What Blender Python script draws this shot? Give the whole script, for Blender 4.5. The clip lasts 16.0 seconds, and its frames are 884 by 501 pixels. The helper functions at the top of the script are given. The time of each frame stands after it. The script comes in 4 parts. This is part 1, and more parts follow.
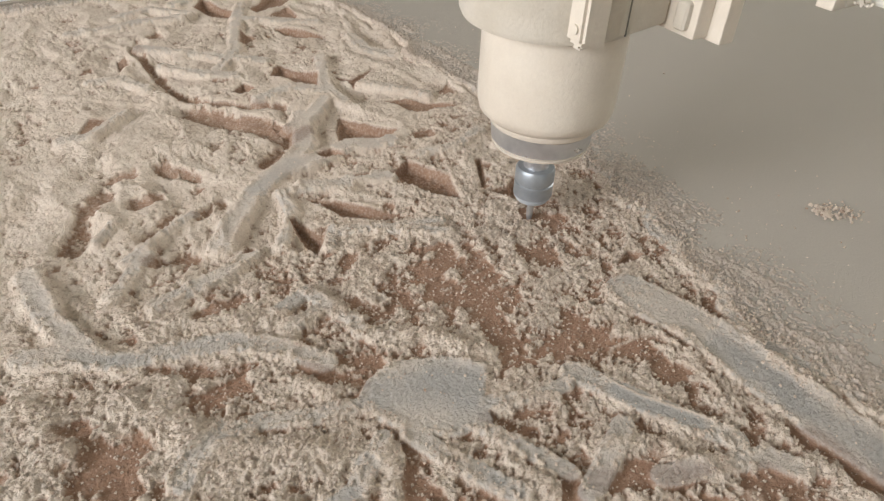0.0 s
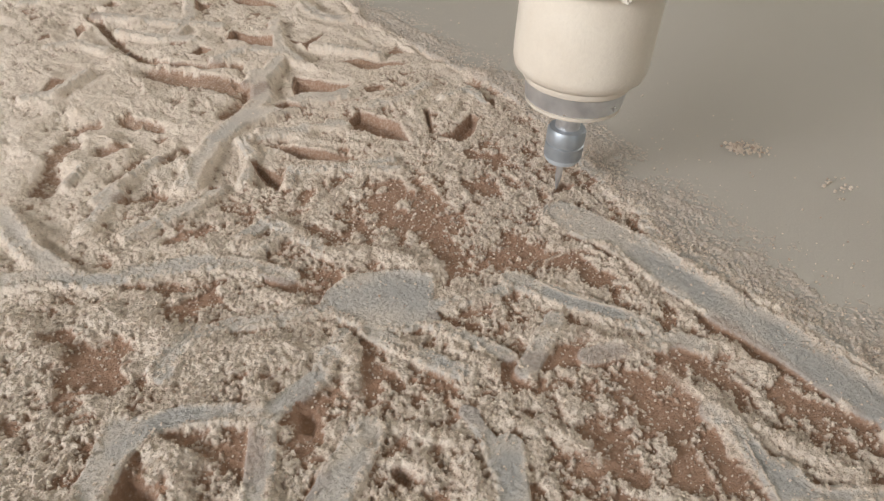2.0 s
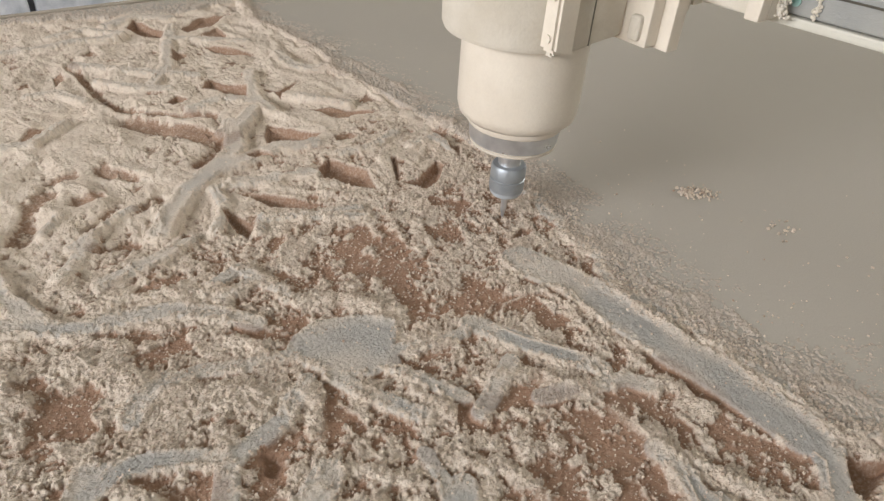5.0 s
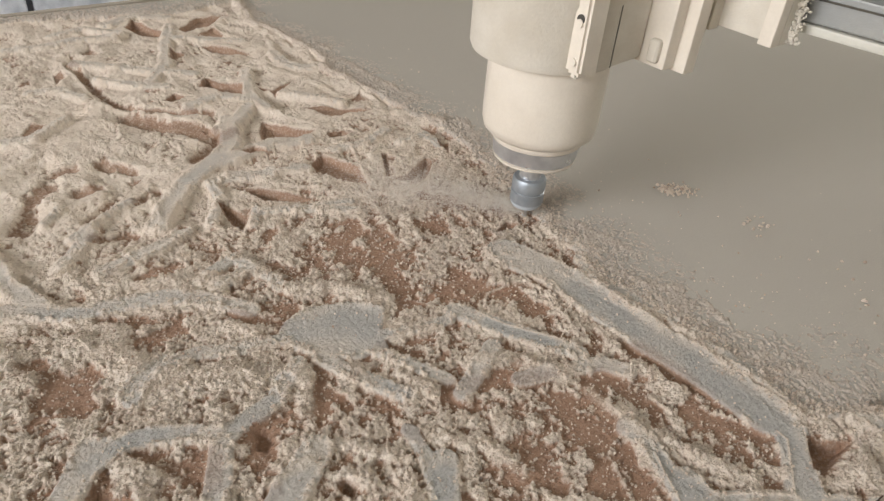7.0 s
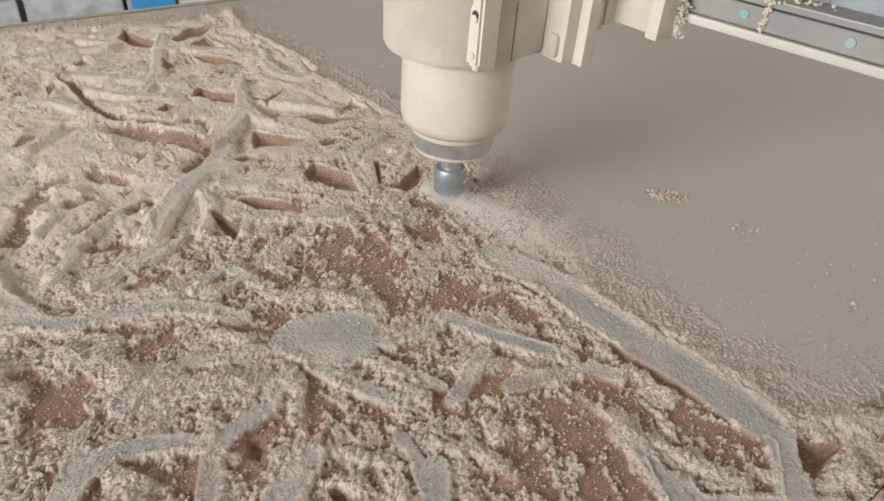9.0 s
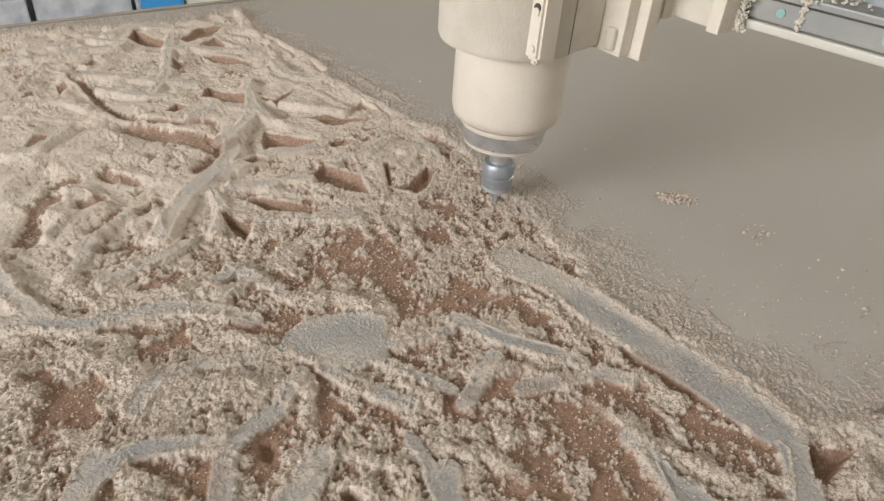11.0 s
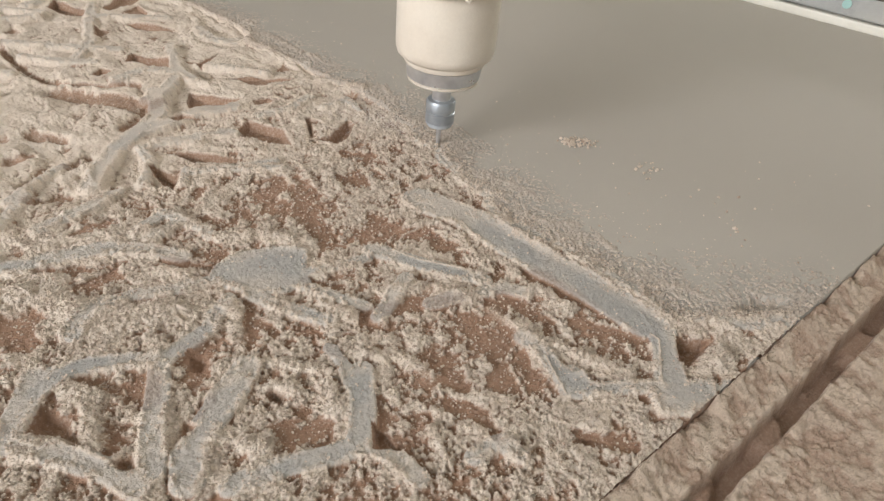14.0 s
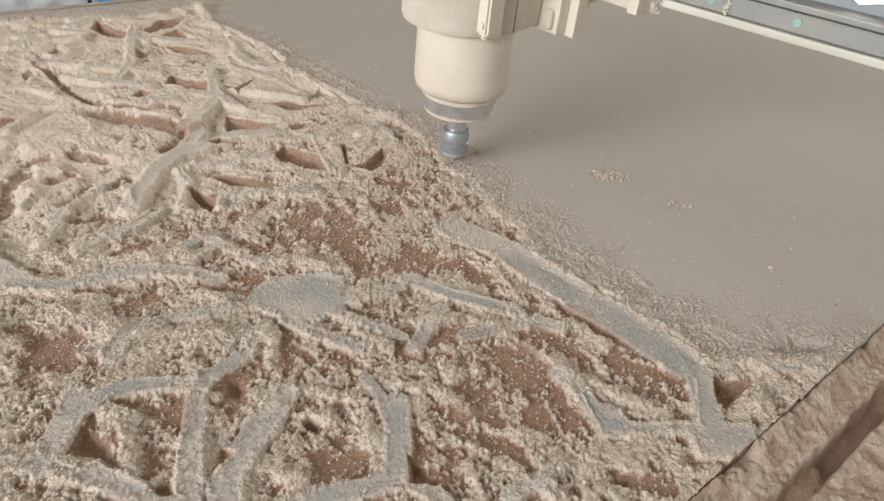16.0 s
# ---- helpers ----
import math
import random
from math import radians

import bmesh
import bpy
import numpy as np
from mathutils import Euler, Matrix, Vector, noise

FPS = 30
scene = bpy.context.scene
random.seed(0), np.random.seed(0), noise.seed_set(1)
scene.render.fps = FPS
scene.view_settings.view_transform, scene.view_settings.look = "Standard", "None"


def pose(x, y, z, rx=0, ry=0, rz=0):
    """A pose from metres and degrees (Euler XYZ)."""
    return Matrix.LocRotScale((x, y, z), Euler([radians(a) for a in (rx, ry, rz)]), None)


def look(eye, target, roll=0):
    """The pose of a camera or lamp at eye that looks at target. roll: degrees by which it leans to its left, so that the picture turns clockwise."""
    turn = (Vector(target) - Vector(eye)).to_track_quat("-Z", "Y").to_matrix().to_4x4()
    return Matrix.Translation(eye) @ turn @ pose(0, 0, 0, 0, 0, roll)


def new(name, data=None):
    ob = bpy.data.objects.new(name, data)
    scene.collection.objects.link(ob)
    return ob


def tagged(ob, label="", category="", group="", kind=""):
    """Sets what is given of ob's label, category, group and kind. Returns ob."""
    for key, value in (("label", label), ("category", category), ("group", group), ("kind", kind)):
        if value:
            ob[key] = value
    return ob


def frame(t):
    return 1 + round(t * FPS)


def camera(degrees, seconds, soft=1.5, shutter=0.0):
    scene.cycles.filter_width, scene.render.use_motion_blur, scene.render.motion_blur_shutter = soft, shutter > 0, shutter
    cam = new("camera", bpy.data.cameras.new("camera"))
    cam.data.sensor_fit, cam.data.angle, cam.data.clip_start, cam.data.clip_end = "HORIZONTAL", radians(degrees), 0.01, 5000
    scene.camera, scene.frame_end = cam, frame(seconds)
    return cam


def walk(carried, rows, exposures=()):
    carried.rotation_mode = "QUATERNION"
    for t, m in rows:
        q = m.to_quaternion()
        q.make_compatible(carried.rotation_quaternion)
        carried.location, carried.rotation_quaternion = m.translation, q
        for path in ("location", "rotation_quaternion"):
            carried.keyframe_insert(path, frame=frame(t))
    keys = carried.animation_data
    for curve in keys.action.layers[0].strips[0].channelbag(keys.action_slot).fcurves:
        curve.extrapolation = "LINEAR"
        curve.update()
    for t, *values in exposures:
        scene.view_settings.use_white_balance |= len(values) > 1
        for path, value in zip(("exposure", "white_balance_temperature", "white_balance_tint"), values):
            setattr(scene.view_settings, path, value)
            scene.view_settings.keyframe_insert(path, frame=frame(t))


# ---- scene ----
cam = camera(66.2, 16.0, soft=1.35)
PATH = [
    (0, (-0.002, 0.084, 0.344), (0.843, 1.405, -0.897), 2.5),
    (0.5, (-0.004, 0.051, 0.339), (0.886, 1.319, -0.927), 3.1),
    (1, (-0.008, 0.049, 0.34), (0.905, 1.327, -0.899), 3.1),
    (1.5, (-0.018, 0.039, 0.342), (0.915, 1.314, -0.885), 3.3),
    (2, (-0.035, 0.017, 0.335), (0.904, 1.264, -0.916), 3.7),
    (2.5, (-0.044, 0.012, 0.347), (0.93, 1.271, -0.864), 4.1),
    (3, (-0.035, 0.009, 0.348), (0.955, 1.255, -0.863), 4.4),
    (3.5, (-0.028, 0.009, 0.349), (0.998, 1.248, -0.84), 4.6),
    (4, (-0.031, 0.0, 0.35), (0.964, 1.249, -0.854), 4.2),
    (4.2, (-0.028, -0.001, 0.352), (0.977, 1.25, -0.842), 4.4),
    (6.3, (-0.037, -0.018, 0.369), (0.978, 1.25, -0.797), 4.2),
    (6.5, (-0.037, -0.022, 0.368), (0.985, 1.238, -0.802), 4.3),
    (7, (-0.04, -0.029, 0.369), (0.983, 1.232, -0.799), 4.7),
    (7.5, (-0.038, -0.032, 0.371), (0.993, 1.23, -0.789), 4.4),
    (8, (-0.039, -0.03, 0.371), (0.989, 1.231, -0.793), 4.5),
    (8.5, (-0.034, -0.033, 0.368), (1.001, 1.219, -0.798), 4.3),
    (9, (-0.038, -0.033, 0.371), (1.0, 1.231, -0.78), 4.4),
    (9.2, (-0.04, -0.033, 0.372), (0.984, 1.234, -0.788), 4.4),
    (11.3, (-0.042, -0.026, 0.373), (0.986, 1.245, -0.779), 4.6),
    (11.5, (-0.045, -0.023, 0.371), (0.981, 1.245, -0.786), 4.9),
    (12, (-0.041, -0.022, 0.377), (0.996, 1.232, -0.786), 5.1),
    (12.5, (-0.041, -0.028, 0.385), (1.044, 1.221, -0.739), 5.9),
    (13, (-0.045, -0.054, 0.378), (1.008, 1.19, -0.781), 4.3),
    (13.5, (-0.039, -0.096, 0.361), (1.045, 1.059, -0.859), 4.3),
    (14, (-0.062, -0.104, 0.374), (1.067, 1.043, -0.814), 5.4),
    (14.5, (-0.073, -0.099, 0.395), (1.047, 1.146, -0.697), 4.4),
    (15, (-0.078, -0.094, 0.398), (1.015, 1.182, -0.687), 3.4),
    (15.5, (-0.07, -0.098, 0.387), (1.042, 1.128, -0.737), 4.4),
    (16, (-0.074, -0.089, 0.38), (1.041, 1.118, -0.759), 6.1),
]
walk(cam, [(t, look(eye, target, roll)) for t, eye, target, roll in PATH],
     [(0, -0.02), (4, -0.02), (7, -0.04), (12.5, -0.04), (13.5, 0.10), (14.5, 0.02), (16, 0.04)])
TOOL = [
    (0, 0.3266, 0.4574, -0.0011),
    (0.5, 0.3594, 0.4411, 0.0005),
    (1, 0.3892, 0.4336, 0.0102),
    (1.5, 0.3713, 0.3961, 0.0137),
    (2, 0.3574, 0.3724, 0.0105),
    (2.5, 0.3685, 0.3667, 0.0055),
    (3, 0.4026, 0.3520, 0.0074),
    (3.5, 0.4017, 0.3705, 0.0053),
    (4, 0.3830, 0.4006, 0.0054),
    (4.2, 0.3746, 0.4071, 0.0068),
    (6.3, 0.3650, 0.3911, -0.0012),
    (6.5, 0.3702, 0.3892, -0.0045),
    (7, 0.3932, 0.3775, -0.0068),
    (7.5, 0.4263, 0.3628, -0.0052),
    (8, 0.4097, 0.3916, -0.0059),
    (8.5, 0.3919, 0.4287, -0.0092),
    (9, 0.3599, 0.4479, -0.0125),
    (9.2, 0.3465, 0.4529, -0.0135),
    (11.3, 0.4200, 0.4112, 0.0040),
    (11.5, 0.4376, 0.3970, 0.0148),
    (12, 0.4439, 0.3939, 0.0091),
    (12.5, 0.4408, 0.4127, 0.0043),
    (13, 0.4484, 0.4597, -0.0030),
    (13.5, 0.4196, 0.4451, 0.0071),
    (14, 0.4274, 0.4174, 0.0065),
    (14.5, 0.4412, 0.3923, 0.0028),
    (15, 0.4404, 0.4148, -0.0020),
    (15.5, 0.4440, 0.4551, -0.0055),
    (16, 0.4281, 0.4527, -0.0071),
]

# ---- world and light ----
world = bpy.data.worlds.new("world")
scene.world = world
world.use_nodes = True
sky = world.node_tree.nodes.new("ShaderNodeTexSky")
sky.sky_type, sky.sun_disc, sky.sun_elevation, sky.sun_rotation = "NISHITA", False, radians(28), radians(263)
world.node_tree.links.new(sky.outputs[0], world.node_tree.nodes["Background"].inputs[0])
world.node_tree.nodes["Background"].inputs[1].default_value = 0.12


def opening_light(name, eye, target, sx, sy, watts, rgb):
    """Area lamp for daylight by the hall's window and gate, and for added fill."""
    lamp = bpy.data.lights.new(name, "AREA")
    lamp.shape, lamp.size, lamp.size_y, lamp.energy, lamp.color = "RECTANGLE", sx, sy, watts, rgb
    ob = new(name, lamp)
    ob.matrix_world = look(eye, target)
    return ob


opening_light("window_daylight", (-2.93, 0.2, 1.25), (0.3, 0.4, 0.0), 2.1, 1.15, 116, (0.97, 0.97, 1.0))
# fill added behind the camera; no known gate stands there
opening_light("south_fill", (0.9, -3.93, 1.2), (0.5, 0.3, 0.2), 2.6, 2.2, 8, (0.96, 0.98, 1.0))
opening_light("east_daylight", (4.93, 1.0, 1.2), (0.6, 0.7, 0.0), 3.0, 1.9, 60, (1.0, 0.98, 0.93))


# ---- materials ----
def material(name, rgb, rgb2, scale=40.0, rough=0.7, metal=0.0, bump=0.0, bump_scale=400.0, spots=0.0, attr="", rgb3=None, attr2="", rgb4=None, fine_mix=0.0):
    """A surface of two colours mixed by grain and stains, with fine relief; attr, attr2: mesh layers that bring in rgb3 and rgb4."""
    m = bpy.data.materials.new(name)
    m.use_nodes = True
    nt = m.node_tree
    b = nt.nodes["Principled BSDF"]
    geo = nt.nodes.new("ShaderNodeTexCoord")
    big = nt.nodes.new("ShaderNodeTexNoise")
    big.inputs["Scale"].default_value, big.inputs["Detail"].default_value = scale, 6
    nt.links.new(geo.outputs["Object"], big.inputs["Vector"])
    ramp = nt.nodes.new("ShaderNodeMapRange")
    ramp.inputs["From Min"].default_value, ramp.inputs["From Max"].default_value = 0.35, 0.65
    nt.links.new(big.outputs["Fac"], ramp.inputs["Value"])
    mix = nt.nodes.new("ShaderNodeMix")
    mix.data_type = "RGBA"
    mix.inputs["A"].default_value, mix.inputs["B"].default_value = (*rgb, 1), (*rgb2, 1)
    nt.links.new(ramp.outputs["Result"], mix.inputs["Factor"])
    last = mix.outputs["Result"]
    for key, tint in ((attr, rgb3), (attr2, rgb4)):
        if not key:
            continue
        at = nt.nodes.new("ShaderNodeAttribute")
        at.attribute_name = key
        mix2 = nt.nodes.new("ShaderNodeMix")
        mix2.data_type = "RGBA"
        mix2.inputs["B"].default_value = (*tint, 1)
        nt.links.new(last, mix2.inputs["A"])
        if fine_mix and key == attr:
            speck = nt.nodes.new("ShaderNodeTexNoise")
            speck.inputs["Scale"].default_value, speck.inputs["Detail"].default_value, speck.inputs["Roughness"].default_value = 420, 5, 0.6
            nt.links.new(geo.outputs["Object"], speck.inputs["Vector"])
            wide = nt.nodes.new("ShaderNodeMath")
            wide.operation = "MULTIPLY_ADD"
            wide.inputs[1].default_value, wide.inputs[2].default_value = fine_mix, -0.2
            nt.links.new(at.outputs["Fac"], wide.inputs[0])
            both = nt.nodes.new("ShaderNodeMath")
            both.operation = "ADD"
            nt.links.new(wide.outputs[0], both.inputs[0])
            crisp = nt.nodes.new("ShaderNodeMapRange")
            crisp.inputs["From Min"].default_value, crisp.inputs["From Max"].default_value, crisp.inputs["To Max"].default_value = 0.36, 0.64, 0.4
            nt.links.new(speck.outputs["Fac"], crisp.inputs["Value"])
            nt.links.new(crisp.outputs["Result"], both.inputs[1])
            edge = nt.nodes.new("ShaderNodeMapRange")
            edge.inputs["From Min"].default_value, edge.inputs["From Max"].default_value = 0.1, 0.95
            nt.links.new(both.outputs[0], edge.inputs["Value"])
            nt.links.new(edge.outputs["Result"], mix2.inputs["Factor"])
        else:
            nt.links.new(at.outputs["Fac"], mix2.inputs["Factor"])
        last = mix2.outputs["Result"]
    fine = nt.nodes.new("ShaderNodeTexNoise")
    fine.inputs["Scale"].default_value, fine.inputs["Detail"].default_value, fine.inputs["Roughness"].default_value = bump_scale, 6, 0.68
    nt.links.new(geo.outputs["Object"], fine.inputs["Vector"])
    hsv = nt.nodes.new("ShaderNodeHueSaturation")
    val = nt.nodes.new("ShaderNodeMapRange")
    val.inputs["To Min"].default_value, val.inputs["To Max"].default_value = 1 - spots, 1 + spots
    nt.links.new(fine.outputs["Fac"], val.inputs["Value"])
    nt.links.new(val.outputs["Result"], hsv.inputs["Value"])
    nt.links.new(last, hsv.inputs["Color"])
    nt.links.new(hsv.outputs["Color"], b.inputs["Base Color"])
    b.inputs["Metallic"].default_value = metal
    rr = nt.nodes.new("ShaderNodeMapRange")
    rr.inputs["To Min"].default_value, rr.inputs["To Max"].default_value = max(0, rough - 0.12), min(1, rough + 0.12)
    nt.links.new(big.outputs["Fac"], rr.inputs["Value"])
    nt.links.new(rr.outputs["Result"], b.inputs["Roughness"])
    if bump:
        bp = nt.nodes.new("ShaderNodeBump")
        bp.inputs["Distance"].default_value = bump
        nt.links.new(fine.outputs["Fac"], bp.inputs["Height"])
        nt.links.new(bp.outputs["Normal"], b.inputs["Normal"])
    return m


CORE = material("cut_fibreboard_core", (0.30, 0.175, 0.12), (0.38, 0.24, 0.17), 30, 0.9, 0, 0.0008, 620, 0.14, "top", (0.395, 0.37, 0.335), "film", (0.475, 0.437, 0.385))
FACE = material("dusty_board_face", (0.40, 0.35, 0.285), (0.45, 0.40, 0.33), 9, 0.85, 0, 0.0003, 1500, 0.05)
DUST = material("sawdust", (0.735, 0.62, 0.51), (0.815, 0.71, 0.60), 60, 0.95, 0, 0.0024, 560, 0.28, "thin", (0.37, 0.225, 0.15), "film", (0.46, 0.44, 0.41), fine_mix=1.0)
MIST = material("airborne_dust", (0.90, 0.85, 0.79), (0.86, 0.80, 0.73), 60, 1.0)
CREAM = material("cream_enamel", (0.75, 0.685, 0.59), (0.70, 0.63, 0.535), 30, 0.34, 0, 0.0004, 320, 0.07)
CASTING = material("dusty_cream_casting", (0.68, 0.63, 0.545), (0.59, 0.535, 0.445), 26, 0.7, 0, 0.0005, 420, 0.08)
STEEL = material("bright_steel", (0.70, 0.71, 0.72), (0.52, 0.53, 0.55), 60, 0.32, 0.75, 0.0001, 800, 0.05)
DARK_STEEL = material("grey_steel_nut", (0.42, 0.45, 0.48), (0.33, 0.36, 0.39), 60, 0.42, 0.6, 0.0001, 800, 0.05)
NUT_FACE = material("dull_nut_face", (0.52, 0.56, 0.60), (0.45, 0.49, 0.53), 80, 0.5, 0.15)
RUBBER = material("plain_black", (0.05, 0.045, 0.04), (0.09, 0.08, 0.06), 60, 0.8)
RAIL = material("dusty_grey_rail", (0.27, 0.275, 0.265), (0.34, 0.335, 0.31), 18, 0.5, 0.3, 0.0004, 300, 0.06)
STRIP = material("dusty_white_strip", (0.58, 0.56, 0.49), (0.66, 0.64, 0.57), 20, 0.65, 0, 0.0003, 300, 0.06)
TEAL = material("teal_plug", (0.26, 0.44, 0.41), (0.32, 0.47, 0.44), 90, 0.5)
BLOCK = material("grey_painted_block", (0.46, 0.48, 0.53), (0.74, 0.75, 0.79), 14, 0.75, 0, 0.004, 40, 0.12)
MORTAR = material("dark_mortar", (0.15, 0.15, 0.16), (0.24, 0.24, 0.25), 20, 0.9, 0, 0.003, 60, 0.1)
BLUE = material("blue_board", (0.06, 0.36, 0.84), (0.08, 0.41, 0.88), 3, 0.35)
PALE = material("pale_panel", (0.76, 0.77, 0.70), (0.82, 0.82, 0.76), 3, 0.5, 0, 0.0002, 30, 0.03)
CHALK = material("white_wall_paint", (0.80, 0.78, 0.70), (0.74, 0.72, 0.65), 2, 0.8, 0, 0.002, 30, 0.04)
CONCRETE = material("concrete", (0.30, 0.29, 0.27), (0.38, 0.36, 0.33), 5, 0.85, 0, 0.002, 60, 0.1)
GREY_SHEET = material("blue_grey_sheet", (0.30, 0.33, 0.36), (0.38, 0.40, 0.42), 12, 0.7, 0, 0.001, 80, 0.06)
DARK_WOOD = material("dark_olive_wood", (0.17, 0.16, 0.13), (0.24, 0.23, 0.19), 12, 0.7)
BED_DUST = material("brownish_bed_dust", (0.60, 0.475, 0.37), (0.68, 0.555, 0.44), 35, 0.95, 0, 0.0030, 480, 0.3, "thin", (0.44, 0.30, 0.22), fine_mix=1.0)
BED = material("dusty_machine_bed", (0.40, 0.31, 0.24), (0.50, 0.40, 0.31), 20, 0.9, 0, 0.0006, 700, 0.12)


# ---- mesh helpers ----
def part(name, bm, mat, parent=None, label=""):
    me = bpy.data.meshes.new(name)
    bm.to_mesh(me)
    bm.free()
    me.materials.append(mat)
    ob = new(name, me)
    ob.parent = parent
    if label:
        tagged(ob, label)
    return ob


def box(x0, y0, z0, x1, y1, z1, bevel=0.0, segs=2):
    bm = bmesh.new()
    bmesh.ops.create_cube(bm, size=1, matrix=Matrix.Translation(((x0 + x1) / 2, (y0 + y1) / 2, (z0 + z1) / 2)) @ Matrix.Diagonal((x1 - x0, y1 - y0, z1 - z0, 1)))
    if bevel:
        bmesh.ops.bevel(bm, geom=bm.edges[:], offset=bevel, segments=segs, profile=0.6, affect="EDGES")
    return bm


def turned(profile, n=64, smooth=True, off=(0, 0)):
    """A lathe-turned solid from (radius, height) pairs."""
    bm = bmesh.new()
    rings = [[bm.verts.new((off[0] + r * math.cos(2 * math.pi * i / n), off[1] + r * math.sin(2 * math.pi * i / n), z)) for i in range(n)] for r, z in profile]
    for a, b in zip(rings, rings[1:]):
        for i in range(n):
            bm.faces.new((a[i], a[(i + 1) % n], b[(i + 1) % n], b[i]))
    bm.faces.new(rings[0][::-1])
    bm.faces.new(rings[-1])
    bmesh.ops.recalc_face_normals(bm, faces=bm.faces)
    for f in bm.faces:
        f.smooth = smooth and len(f.verts) == 4
    for e in bm.edges:
        if len(e.link_faces) == 2 and e.calc_face_angle(0) > 0.6:
            e.smooth = False
    return bm


def extruded(outline, y0, y1, bevel=0.0):
    """A prism with the (x, z) outline between two depths."""
    bm = bmesh.new()
    a = [bm.verts.new((x, y0, z)) for x, z in outline]
    b = [bm.verts.new((x, y1, z)) for x, z in outline]
    bm.faces.new(a)
    bm.faces.new(b[::-1])
    for i in range(len(a)):
        j = (i + 1) % len(a)
        bm.faces.new((a[i], b[i], b[j], a[j]))
    bmesh.ops.recalc_face_normals(bm, faces=bm.faces)
    if bevel:
        bmesh.ops.bevel(bm, geom=bm.edges[:], offset=bevel, segments=2, affect="EDGES")
    return bm


# ---- grain fields ----
RNG = np.random.default_rng(7)


def hashed(ix, iy, seed):
    h = (ix.astype(np.int64) * 374761393 + iy.astype(np.int64) * 668265263 + seed * 974634777) & 0x7FFFFFFF
    h = ((h ^ (h >> 13)) * 1274126177) & 0x7FFFFFFF
    h = ((h ^ (h >> 16)) * 1103515245 + 12345) & 0x7FFFFFFF
    return (h ^ (h >> 11)) % 65536 / 65535.0


def value_noise(x, y, seed):
    ix, iy = np.floor(x), np.floor(y)
    fx, fy = x - ix, y - iy
    fx, fy = fx * fx * (3 - 2 * fx), fy * fy * (3 - 2 * fy)
    a, b = hashed(ix, iy, seed), hashed(ix + 1, iy, seed)
    c, d = hashed(ix, iy + 1, seed), hashed(ix + 1, iy + 1, seed)
    return (a + (b - a) * fx) * (1 - fy) + (c + (d - c) * fx) * fy


def fbm(x, y, size, octaves, seed):
    total, amp, norm = 0, 1.0, 0.0
    for o in range(octaves):
        k = 2.0 ** o / size
        total = total + amp * value_noise(x * k + 17.3 * o, y * k - 9.1 * o, seed + o)
        norm += amp
        amp *= 0.5
    return total / norm


def crumbs(x, y, size, fill, seed):
    """Rounded lumps about size wide, strewn at random; 0 to about 0.5 high in units of size."""
    gx, gy = x / size, y / size
    ix, iy = np.floor(gx), np.floor(gy)
    best = np.zeros_like(gx)
    for dx in (-1, 0, 1):
        for dy in (-1, 0, 1):
            cx, cy = ix + dx, iy + dy
            px, py = cx + hashed(cx, cy, seed), cy + hashed(cx, cy, seed + 1)
            r = 0.25 + 0.45 * hashed(cx, cy, seed + 2)
            keep = hashed(cx, cy, seed + 3) < fill
            d2 = (gx - px) ** 2 + (gy - py) ** 2
            best = np.maximum(best, np.where(keep, np.sqrt(np.maximum(0, r * r - d2)), 0))
    return best


def smooth(a, b, v):
    k = np.clip((v - a) / (b - a), 0, 1)
    return k * k * (3 - 2 * k)


def steps(*spans):
    """Grid lines: (from, to, spacing) spans joined."""
    vals = []
    for a, b, s in spans:
        n = max(1, round((b - a) / s))
        vals += [a + (b - a) * i / n for i in range(n)]
    return np.array(vals + [spans[-1][1]])


def sheet(name, xs, ys, z, mat, layers=(), keep=None, parent=None, skirt=None):
    """A relief mesh over the grid xs, ys; keep: which points matter; skirt: closes its sides down to that height."""
    ny, nx = z.shape
    gx, gy = np.meshgrid(xs, ys)
    co = np.stack([gx, gy, z], -1).reshape(-1, 3)
    i = np.arange(ny * nx).reshape(ny, nx)
    quads = np.stack([i[:-1, :-1], i[:-1, 1:], i[1:, 1:], i[1:, :-1]], -1).reshape(-1, 4)
    if keep is not None:
        k = keep.reshape(-1)
        quads = quads[k[quads].any(1)]
        used = np.zeros(len(co), bool)
        used[quads] = True
        remap = np.cumsum(used) - 1
        co, quads = co[used], remap[quads]
    else:
        used = np.ones(len(co), bool)
    if skirt is not None:
        loop = np.concatenate([i[0, :], i[1:, -1], i[-1, -2::-1], i[-2:0:-1, 0]])
        low = co[loop].copy()
        low[:, 2] = skirt
        base = len(co)
        co = np.concatenate([co, low])
        n = len(loop)
        j = np.arange(n)
        quads = np.concatenate([quads, np.stack([loop, base + j, base + (j + 1) % n, loop[(j + 1) % n]], -1)])
    me = bpy.data.meshes.new(name)
    me.vertices.add(len(co))
    me.vertices.foreach_set("co", co.astype(np.float32).ravel())
    me.loops.add(quads.size)
    me.loops.foreach_set("vertex_index", quads.astype(np.int32).ravel())
    me.polygons.add(len(quads))
    me.polygons.foreach_set("loop_start", np.arange(0, quads.size, 4, dtype=np.int32))
    me.polygons.foreach_set("use_smooth", np.ones(len(quads), bool))
    me.update(calc_edges=True)
    for key, values in layers:
        at = me.attributes.new(key, "FLOAT", "POINT")
        v = values.reshape(-1)[used].astype(np.float32)
        if len(v) < len(co):
            v = np.concatenate([v, np.zeros(len(co) - len(v), np.float32)])
        at.data.foreach_set("value", v)
    me.materials.append(mat)
    ob = new(name, me)
    ob.parent = parent
    return ob


